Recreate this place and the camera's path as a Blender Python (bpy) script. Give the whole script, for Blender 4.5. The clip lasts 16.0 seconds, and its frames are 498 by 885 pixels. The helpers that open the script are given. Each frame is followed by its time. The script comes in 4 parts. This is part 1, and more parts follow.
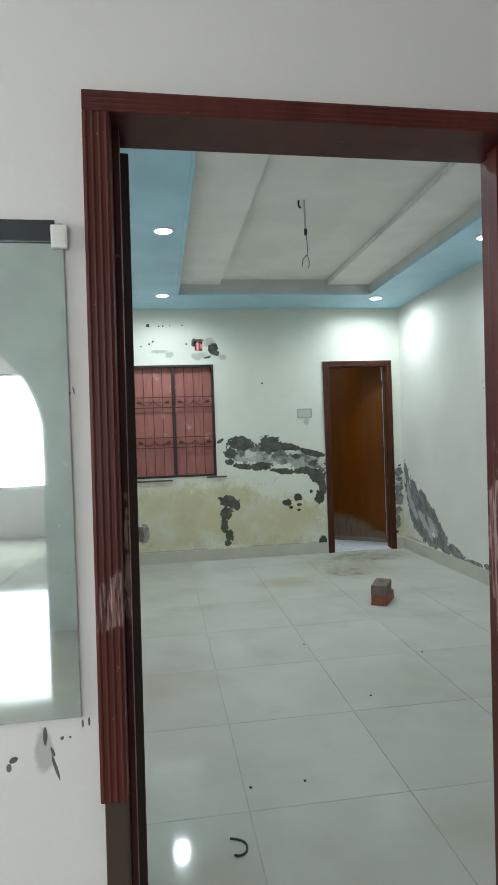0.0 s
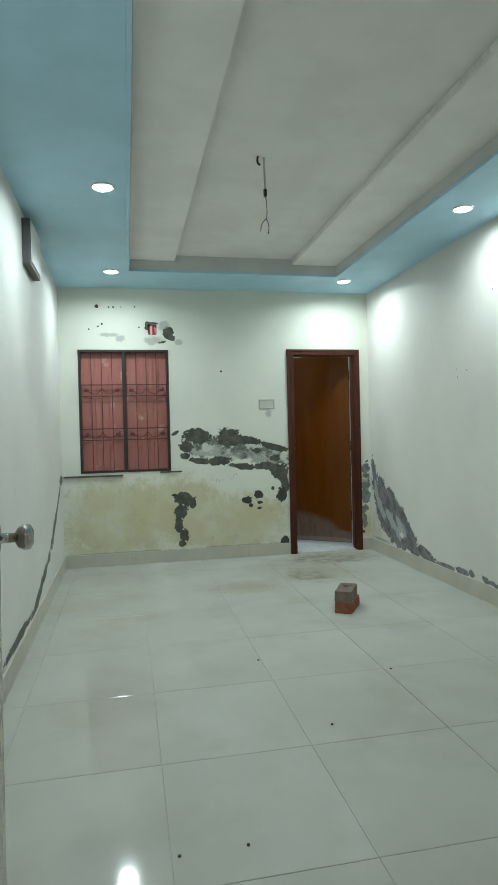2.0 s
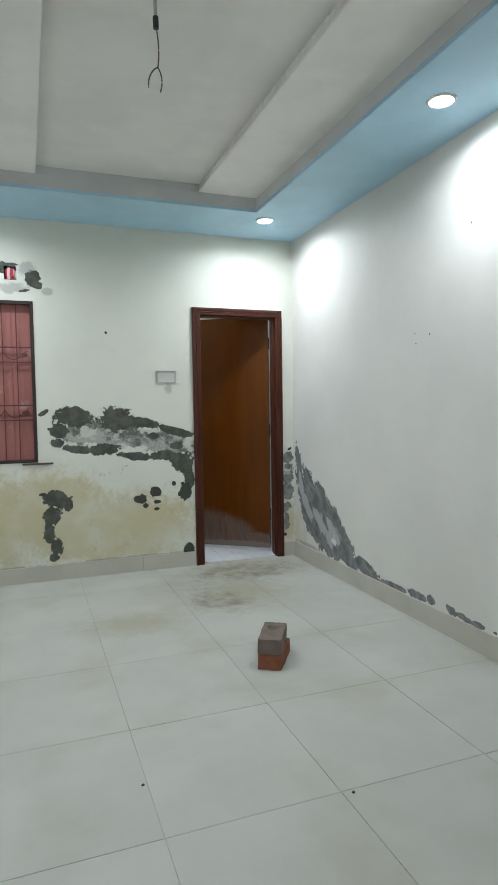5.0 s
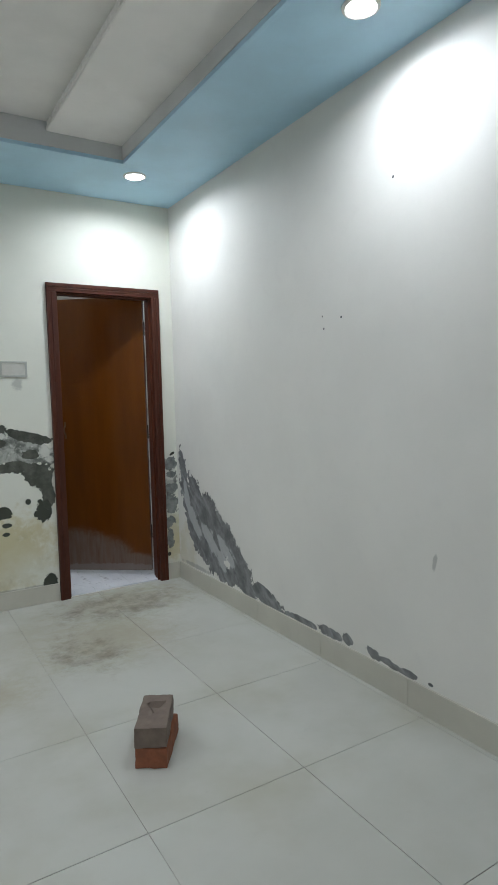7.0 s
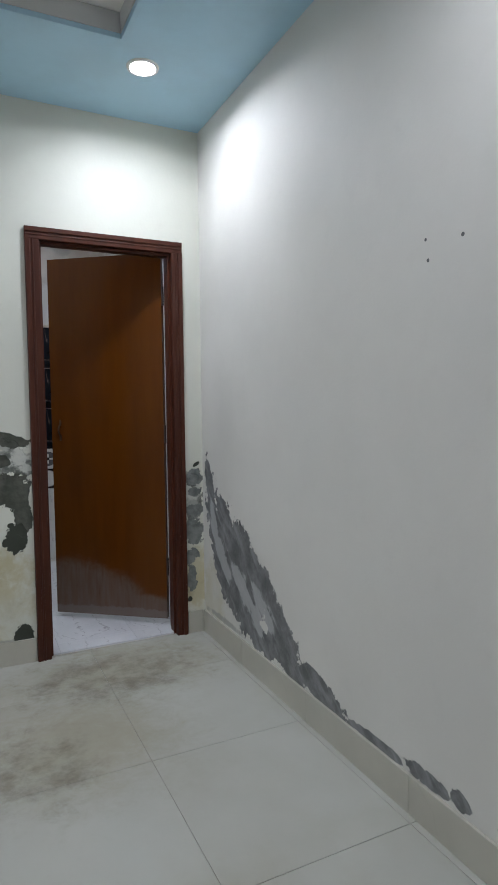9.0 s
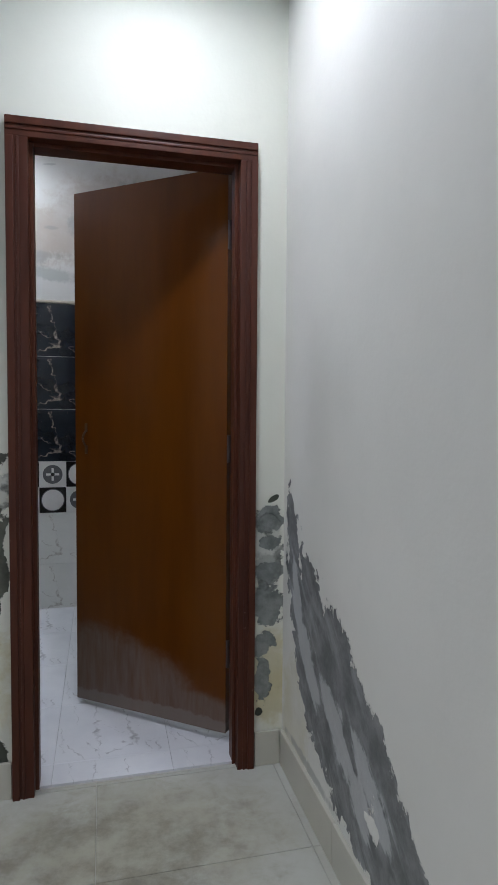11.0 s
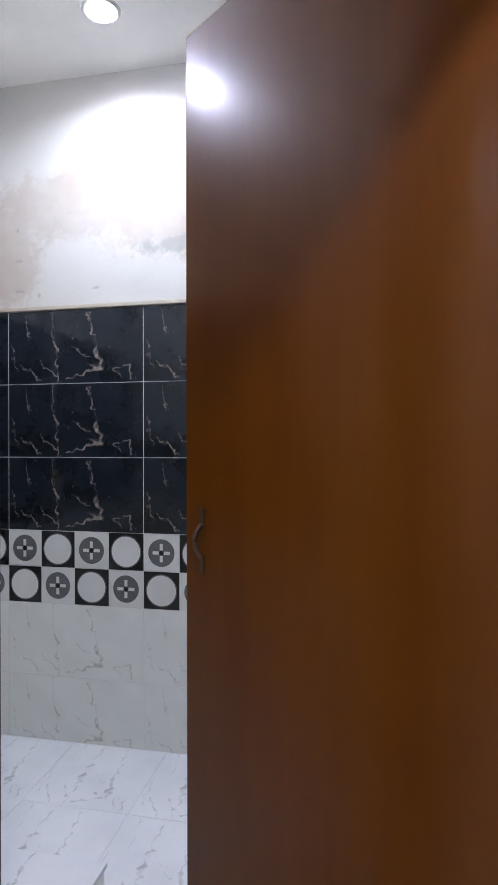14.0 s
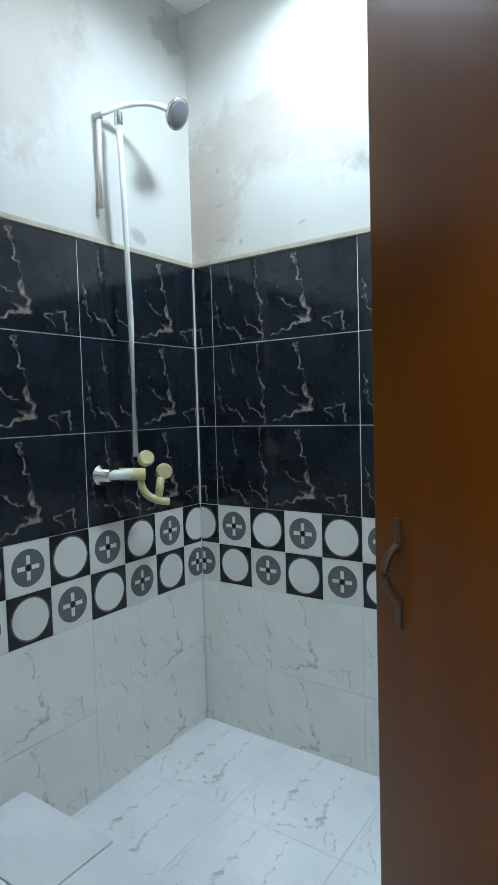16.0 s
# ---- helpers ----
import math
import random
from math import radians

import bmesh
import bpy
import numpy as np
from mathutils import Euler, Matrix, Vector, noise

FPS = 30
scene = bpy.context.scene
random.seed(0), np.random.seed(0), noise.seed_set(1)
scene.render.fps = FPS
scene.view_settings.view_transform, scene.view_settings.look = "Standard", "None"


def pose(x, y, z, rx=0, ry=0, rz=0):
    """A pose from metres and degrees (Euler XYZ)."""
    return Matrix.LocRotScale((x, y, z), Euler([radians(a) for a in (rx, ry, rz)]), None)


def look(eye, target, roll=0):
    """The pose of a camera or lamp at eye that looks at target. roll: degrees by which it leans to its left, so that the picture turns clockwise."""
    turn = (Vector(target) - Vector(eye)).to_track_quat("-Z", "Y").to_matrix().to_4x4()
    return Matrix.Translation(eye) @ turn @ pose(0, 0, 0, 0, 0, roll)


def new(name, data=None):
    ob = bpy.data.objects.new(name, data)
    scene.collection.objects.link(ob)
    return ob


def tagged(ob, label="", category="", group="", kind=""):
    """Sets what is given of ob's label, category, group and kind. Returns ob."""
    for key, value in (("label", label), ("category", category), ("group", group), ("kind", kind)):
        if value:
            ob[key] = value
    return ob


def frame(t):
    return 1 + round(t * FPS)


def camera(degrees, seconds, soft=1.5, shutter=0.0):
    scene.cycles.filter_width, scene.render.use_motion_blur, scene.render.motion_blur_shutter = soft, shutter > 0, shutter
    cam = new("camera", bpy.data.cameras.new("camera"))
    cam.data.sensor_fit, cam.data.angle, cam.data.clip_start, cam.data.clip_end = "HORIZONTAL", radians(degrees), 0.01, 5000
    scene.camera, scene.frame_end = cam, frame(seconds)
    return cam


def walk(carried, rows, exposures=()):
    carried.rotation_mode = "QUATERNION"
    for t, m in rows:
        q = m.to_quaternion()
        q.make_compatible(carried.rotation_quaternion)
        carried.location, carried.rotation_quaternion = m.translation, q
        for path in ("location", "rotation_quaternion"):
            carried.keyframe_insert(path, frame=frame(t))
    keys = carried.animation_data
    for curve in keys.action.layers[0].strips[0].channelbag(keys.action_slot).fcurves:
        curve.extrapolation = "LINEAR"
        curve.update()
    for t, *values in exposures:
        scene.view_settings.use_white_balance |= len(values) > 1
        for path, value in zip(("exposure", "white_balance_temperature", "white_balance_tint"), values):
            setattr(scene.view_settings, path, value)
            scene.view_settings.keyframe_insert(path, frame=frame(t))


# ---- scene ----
cam = camera(44.9, 16.0)
PATH = [
    (0, (0.5, 1.2, 1.327), (0.791, 3.179, 1.305), -2.0),
    (0.5, (0.52, 1.234, 1.286), (0.806, 3.213, 1.274), -1.9),
    (1, (0.568, 1.336, 1.265), (0.875, 3.313, 1.258), -1.8),
    (1.5, (0.628, 1.5, 1.264), (0.976, 3.47, 1.251), -1.5),
    (2, (0.67, 1.646, 1.258), (1.066, 3.607, 1.229), -1.4),
    (2.5, (0.681, 1.881, 1.216), (1.131, 3.83, 1.192), -1.1),
    (3, (0.627, 2.12, 1.315), (1.158, 4.046, 1.244), -1.2),
    (5.3, (1.089, 2.975, 1.286), (1.82, 4.832, 1.169), -1.2),
    (5.5, (1.131, 3.033, 1.286), (1.899, 4.876, 1.165), -1.5),
    (6, (1.18, 3.226, 1.326), (2.082, 5.005, 1.179), -1.6),
    (6.5, (1.24, 3.384, 1.341), (2.241, 5.108, 1.185), -1.7),
    (7, (1.337, 3.589, 1.34), (2.375, 5.292, 1.189), -1.5),
    (7.5, (1.506, 3.811, 1.345), (2.498, 5.542, 1.201), -1.7),
    (8, (1.679, 4.078, 1.366), (2.627, 5.832, 1.2), -1.7),
    (8.2, (1.741, 4.183, 1.344), (2.677, 5.943, 1.183), -1.7),
    (10.3, (2.408, 5.305, 1.231), (3.065, 7.191, 1.128), 0.3),
    (10.5, (2.475, 5.431, 1.239), (3.081, 7.333, 1.128), -0.1),
    (11, (2.589, 5.694, 1.23), (3.061, 7.635, 1.133), 0.4),
    (11.5, (2.674, 5.956, 1.234), (3.014, 7.925, 1.142), 0.9),
    (12, (2.775, 6.227, 1.223), (2.933, 8.22, 1.152), 0.8),
    (12.5, (2.838, 6.479, 1.239), (2.819, 8.478, 1.194), 0.6),
    (13, (2.877, 6.695, 1.281), (2.683, 8.685, 1.244), 0.1),
    (13.5, (2.858, 6.962, 1.298), (2.542, 8.936, 1.299), 0.2),
    (14, (2.845, 7.111, 1.31), (2.432, 9.068, 1.307), -0.1),
    (14.5, (2.83, 7.284, 1.303), (2.27, 9.204, 1.272), -0.6),
    (15, (2.811, 7.421, 1.308), (2.05, 9.269, 1.236), -0.9),
    (15.5, (2.799, 7.527, 1.295), (1.828, 9.273, 1.205), -1.2),
    (16, (2.771, 7.577, 1.308), (1.616, 9.207, 1.198), -1.6),
]
walk(cam, [(t, look(eye, target, roll)) for t, eye, target, roll in PATH],
     [(0, 0.15, 6200, 3), (1, 0.03, 6250, 0), (1.5, 0.06, 6250, -2), (3, 0.19, 6250, 3), (5.5, 0.24, 6250, 13), (7, 0.0, 6250, 14), (8, -0.13, 6230, 17), (10.5, -0.24, 6180, 19), (12, 0.0, 6130, 21), (13, 0.25, 6080, 24), (13.5, 0.46, 6065, 24), (14, 0.54, 6050, 25), (15, 0.68, 5850, 15), (16, 0.58, 5650, 5)])

# ---- world, lamps ----
world = bpy.data.worlds.new("sky")
scene.world = world
world.use_nodes = True
sky = world.node_tree.nodes.new("ShaderNodeTexSky")
sky.sky_type, sky.sun_disc = "NISHITA", False
sky.sun_elevation, sky.sun_rotation = radians(48), radians(200)
world.node_tree.links.new(sky.outputs[0], world.node_tree.nodes["Background"].inputs[0])
world.node_tree.nodes["Background"].inputs[1].default_value = 0.12
sun = new("sun", bpy.data.lights.new("sun", "SUN"))
sun.data.energy, sun.data.angle, sun.data.color = 2.5, radians(0.5), (1, 0.95, 0.88)
sun.matrix_world = look((0, -20, 22), (0, 0, 0))

LED = (0.90, 0.96, 1.0)
ROOM_LAMPS = [(0.57, 7.07), (2.76, 7.19), (0.57, 5.25), (2.88, 5.28), (0.57, 3.45)]
BATH_LAMP = (1.90, 9.08)
CEIL, BATH_CEIL = 2.71, 2.83


def disc_lamp(name, x, y, z, watts, size=0.11, color=LED, beam=164):
    d = bpy.data.lights.new(name, "AREA")
    d.shape, d.size, d.energy, d.color = "DISK", size, watts, color
    d.spread = radians(beam)
    o = new(name, d)
    o.location = (x, y, z)
    return o


for lx, ly in ROOM_LAMPS:
    disc_lamp("downlight_light", lx, ly, CEIL - 0.016, 7.8 if lx > 2 and ly < 6 else 9.6)
disc_lamp("bath_light", BATH_LAMP[0], BATH_LAMP[1], BATH_CEIL - 0.03, 10.5, 0.22, (0.85, 0.97, 1.0), 155)
BULB = (1.212, 8.24, 2.66)            # bulb on the bathroom's side wall
o = disc_lamp("bulb_light", 0, 0, 0, 4.0, 0.08, (0.76, 0.84, 1.0))
o.matrix_world = look((BULB[0] + 0.155, BULB[1], BULB[2]), (BULB[0] + 2, BULB[1], BULB[2] - 0.25))
d = bpy.data.lights.new("window_daylight", "AREA")
d.shape, d.size, d.size_y, d.energy, d.color = "RECTANGLE", 2.0, 1.5, 110, (0.95, 0.98, 1)
daylight = new("window_daylight", d)
daylight.matrix_world = look((-1.9, -5.40, 1.5), (-1.9, 0, 1.4))

# unseen fill lamp, added to brighten the hall from its left side
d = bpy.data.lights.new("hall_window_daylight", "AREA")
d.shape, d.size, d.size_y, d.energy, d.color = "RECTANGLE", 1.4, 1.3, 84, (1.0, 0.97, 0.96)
hall_fill = new("hall_window_daylight", d)
hall_fill.matrix_world = look((-3.05, 1.35, 1.75), (0, 1.35, 1.85))

# ---- materials ----


class Graph:
    """Small helper that adds nodes to one material."""

    def __init__(self, name, rough=0.5, metal=0.0, spec=0.5):
        self.mat = bpy.data.materials.new(name)
        self.mat.use_nodes = True
        self.t = self.mat.node_tree
        self.b = self.t.nodes["Principled BSDF"]
        self.b.inputs["Roughness"].default_value = rough
        self.b.inputs["Metallic"].default_value = metal
        self.b.inputs["Specular IOR Level"].default_value = spec
        self.pos = self.t.nodes.new("ShaderNodeNewGeometry").outputs["Position"]
        self.obj = self.t.nodes.new("ShaderNodeTexCoord").outputs["Object"]

    def put(self, socket, v):
        if isinstance(v, bpy.types.NodeSocket):
            self.t.links.new(v, socket)
        elif isinstance(v, tuple) and len(v) == 3 and socket.type == "RGBA":
            socket.default_value = (*v, 1)
        else:
            socket.default_value = v

    def math(self, op, a, b=0.0, c=0.0):
        n = self.t.nodes.new("ShaderNodeMath")
        n.operation = op
        for i, v in enumerate((a, b, c)):
            self.put(n.inputs[i], v)
        return n.outputs[0]

    def noise(self, scale, detail=4.0, vec=None, rough=0.55, dist=0.0):
        n = self.t.nodes.new("ShaderNodeTexNoise")
        self.put(n.inputs["Vector"], vec or self.pos)
        n.inputs["Scale"].default_value, n.inputs["Detail"].default_value = scale, detail
        n.inputs["Roughness"].default_value, n.inputs["Distortion"].default_value = rough, dist
        return n.outputs["Fac"]

    def scaled(self, vec, s, off=(0, 0, 0)):
        n = self.t.nodes.new("ShaderNodeMapping")
        self.put(n.inputs["Vector"], vec)
        n.inputs["Scale"].default_value, n.inputs["Location"].default_value = s, off
        return n.outputs[0]

    def step(self, v, lo, hi):
        n = self.t.nodes.new("ShaderNodeMapRange")
        n.interpolation_type = "SMOOTHSTEP"
        self.put(n.inputs[0], v)
        n.inputs[1].default_value, n.inputs[2].default_value = lo, hi
        return n.outputs[0]

    def mix(self, f, a, b):
        n = self.t.nodes.new("ShaderNodeMix")
        n.data_type = "RGBA"
        self.put(n.inputs[0], f)
        self.put(n.inputs[6], a)
        self.put(n.inputs[7], b)
        return n.outputs[2]

    def split(self, vec):
        n = self.t.nodes.new("ShaderNodeSeparateXYZ")
        self.put(n.inputs[0], vec)
        return n.outputs

    def random(self):
        return self.t.nodes.new("ShaderNodeObjectInfo").outputs["Random"]

    def bump(self, h, strength=0.3, dist=0.005):
        n = self.t.nodes.new("ShaderNodeBump")
        n.inputs["Strength"].default_value, n.inputs["Distance"].default_value = strength, dist
        self.put(n.inputs["Height"], h)
        self.t.links.new(n.outputs[0], self.b.inputs["Normal"])

    def done(self, color=None, rough=None):
        if color is not None:
            self.put(self.b.inputs["Base Color"], color)
        if rough is not None:
            self.put(self.b.inputs["Roughness"], rough)
        return self.mat


def shade(c, k):
    return tuple(min(1, v * k) for v in c)


def paint(name, c, rough=0.55, vary=0.06, bump=0.15, scale=3.0):
    g = Graph(name, rough)
    col = g.mix(g.step(g.noise(scale, 5), 0.35, 0.65), shade(c, 1 - vary), shade(c, 1 + vary * 0.5))
    g.bump(g.noise(90, 3), bump, 0.002)
    return g.done(col, g.math("MULTIPLY_ADD", g.noise(7, 3), 0.2, rough - 0.1))


def wood(name, dark, light, rough=0.35, along=(18, 18, 1.2), coat=0.2):
    g = Graph(name, rough)
    v = g.scaled(g.obj, along)
    grain = g.noise(2.2, 6, v, 0.6, 0.6)
    fine = g.noise(14, 3, v)
    col = g.mix(g.step(grain, 0.3, 0.7), dark, light)
    col = g.mix(g.math("MULTIPLY", g.step(fine, 0.5, 0.75), 0.25), col, shade(dark, 0.6))
    g.b.inputs["Coat Weight"].default_value = coat
    g.b.inputs["Coat Roughness"].default_value = 0.25
    g.bump(fine, 0.08, 0.001)
    return g.done(col, g.math("MULTIPLY_ADD", g.noise(4, 4), 0.25, rough - 0.12))


def blob_field(g, u, z, blobs, wobble=0.55):
    """Largest of many soft ellipses (u, z, ru, rz and, at will, degrees), with a ragged edge."""
    best = -1.0
    for bu, bz, ru, rz, *ang in blobs:
        a = radians(ang[0]) if ang else 0.0
        c, s = math.cos(a), math.sin(a)
        du, dz = g.math("SUBTRACT", u, bu), g.math("SUBTRACT", z, bz)
        p = g.math("MULTIPLY_ADD", du, c / ru, g.math("MULTIPLY", dz, s / ru))
        q = g.math("MULTIPLY_ADD", dz, c / rz, g.math("MULTIPLY", du, -s / rz))
        r = g.math("SQRT", g.math("ADD", g.math("MULTIPLY", p, p), g.math("MULTIPLY", q, q)))
        f = g.math("SUBTRACT", 1.0, r)
        best = g.math("MAXIMUM", f, best)
    ragged = g.math("ADD", g.math("MULTIPLY", g.math("SUBTRACT", g.noise(11, 8, None, 0.65, 0.5), 0.5), wobble * 3.0),
                    g.math("MULTIPLY", g.math("SUBTRACT", g.noise(38, 5), 0.5), wobble * 1.2))
    return g.math("ADD", best, ragged)


def plaster(name, axis, base, peeled=(), cement=(), damp=(), grime=(), specks=(), pale=(), streak=(), slant=40, wet=(0.55, 0.50, 0.30), mould=(0.26, 0.24, 0.15),
            bare=((0.075, 0.085, 0.07), (0.17, 0.18, 0.15)), rag=0.75):
    """Old distempered plaster: peeled down to grey cement, white putty left in it, damp yellow stains."""
    g = Graph(name, 0.6)
    p = g.split(g.pos)
    u, z = p[axis], p[2]
    col = g.mix(g.step(g.noise(1.6, 6), 0.3, 0.7), shade(base, 0.93), base)
    col = g.mix(g.math("MULTIPLY", g.step(g.noise(11, 5), 0.55, 0.8), 0.10), col, shade(base, 0.7))
    height = g.math("MULTIPLY", g.noise(70, 4), 0.12)
    if damp:
        f = g.step(blob_field(g, u, z, damp, 0.35), 0.0, 0.45)
        stain = g.mix(g.step(g.noise(3.0, 6), 0.15, 0.62), shade(base, 0.92), wet)
        stain = g.mix(g.math("MULTIPLY", g.step(g.noise(7, 7, None, 0.7), 0.50, 0.80), 0.55), stain, mould)
        col = g.mix(g.math("MULTIPLY", f, 0.95), col, stain)
    if grime:
        f = g.math("MULTIPLY", g.step(blob_field(g, u, z, grime, 0.5), 0.0, 0.5), 0.55)
        col = g.mix(f, col, (0.26, 0.27, 0.25))
    if cement:
        f = g.step(blob_field(g, u, z, cement, 0.5), 0.02, 0.10)
        inner = g.mix(g.step(g.noise(8, 7, None, 0.65, 0.4), 0.42, 0.60), (0.115, 0.125, 0.11), (0.40, 0.41, 0.37))
        inner = g.mix(g.math("MULTIPLY", g.step(g.noise(6.5, 5, g.scaled(g.pos, (1, 1, 1), (7, 3, 1)), 0.6), 0.50, 0.57), 0.85), inner, (0.62, 0.63, 0.57))
        col = g.mix(f, col, inner)
        height = g.math("SUBTRACT", height, g.math("MULTIPLY", f, g.math("ADD", 0.7, g.noise(16, 5))))
    if peeled:
        f = g.step(blob_field(g, u, z, peeled, rag), 0.02, 0.09)
        inner = g.mix(g.step(g.noise(14, 7, None, 0.65), 0.3, 0.75), bare[0], bare[1])
        if streak:
            # putty drawn across the bare cement in slanting strokes
            c, n = math.cos(radians(slant)), math.sin(radians(slant))
            along = g.math("MULTIPLY_ADD", u, c, g.math("MULTIPLY", z, n))
            across = g.math("MULTIPLY_ADD", z, c, g.math("MULTIPLY", u, -n))
            v = g.t.nodes.new("ShaderNodeCombineXYZ")
            g.put(v.inputs[0], g.math("MULTIPLY", along, 4.0))
            g.put(v.inputs[1], g.math("MULTIPLY", across, 17.0))
            stroke = g.noise(1.0, 6, v.outputs[0], 0.6, 0.4)
            inner = g.mix(g.math("MULTIPLY", g.step(stroke, 0.46, 0.70), 0.55), inner, (0.40, 0.41, 0.415))
            k = g.step(g.math("MULTIPLY_ADD", g.math("SUBTRACT", stroke, 0.5), 1.8, blob_field(g, u, z, streak, 0.35)), 0.0, 0.28)
            inner = g.mix(g.math("MULTIPLY", k, 0.75), inner, (0.50, 0.51, 0.51))
        col = g.mix(f, col, inner)
        height = g.math("SUBTRACT", height, g.math("MULTIPLY", f, g.math("ADD", 0.9, g.noise(22, 5))))
    if pale:
        f = g.step(blob_field(g, u, z, pale, 0.8), 0.02, 0.10)
        col = g.mix(f, col, g.mix(g.step(g.noise(18, 6, None, 0.65), 0.3, 0.7), (0.13, 0.145, 0.135), (0.27, 0.29, 0.27)))
        height = g.math("SUBTRACT", height, f)
    if specks:
        f = g.step(g.math("ADD", blob_field(g, u, z, specks, 0.55), 0.10), 0.0, 0.10)
        col = g.mix(f, col, bare[0])
        height = g.math("SUBTRACT", height, f)
    g.bump(height, 0.7, 0.006)
    return g.done(col, 0.62)


def marble(name, base, vein, rough, layers, width=0.012, soft=0.0, tint=None):
    """Printed marble tile; the print is fixed to the tile, so alike tiles repeat it. Layers of cracks: (scale, offset, sparseness, strength)."""
    g = Graph(name, rough)
    bend = g.t.nodes.new("ShaderNodeTexNoise")
    g.put(bend.inputs["Vector"], g.obj)
    bend.inputs["Scale"].default_value, bend.inputs["Detail"].default_value = 6, 3.5
    f = 0.0
    for k, (sc, off, lo, power) in enumerate(layers):
        v = g.scaled(g.obj, (1.0, 0.7, 1), (off, off * 0.37 + 1.7, k + 0.3))
        warp = g.t.nodes.new("ShaderNodeVectorMath")
        warp.operation = "MULTIPLY_ADD"
        g.put(warp.inputs[0], bend.outputs["Color"])
        warp.inputs[1].default_value = (0.13, 0.13, 0.0)
        g.put(warp.inputs[2], v)
        cell = g.t.nodes.new("ShaderNodeTexVoronoi")
        cell.feature = "DISTANCE_TO_EDGE"
        g.put(cell.inputs["Vector"], warp.outputs[0])
        cell.inputs["Scale"].default_value = sc
        body = g.math("MULTIPLY_ADD", g.step(g.noise(sc * 2.0, 4, v), 0.35, 0.8), width * sc * 0.35, width * sc * 0.04)
        one = g.math("SUBTRACT", 1.0, g.step(g.math("DIVIDE", cell.outputs["Distance"], body), 0.3, 1.0))
        gate = g.step(g.noise(sc * 0.8, 3, g.scaled(g.obj, (1, 1, 1), (9 + k, off, 2))), lo, lo + 0.12)
        f = g.math("MAXIMUM", g.math("MULTIPLY", one, g.math("MULTIPLY", gate, power)), f)
    col = g.mix(g.step(g.noise(3, 5, g.obj), 0.3, 0.7), base, tint or shade(base, 0.9))
    col = g.mix(g.math("MULTIPLY", g.step(g.noise(9, 6, g.obj, 0.7), 0.55, 0.85), soft), col, vein)
    col = g.mix(g.math("MULTIPLY", f, g.math("MULTIPLY_ADD", g.noise(12, 4, g.obj), 0.7, 0.4)), col, vein)
    return g.done(col, g.math("MULTIPLY_ADD", g.noise(6, 3), 0.12, rough - 0.04))


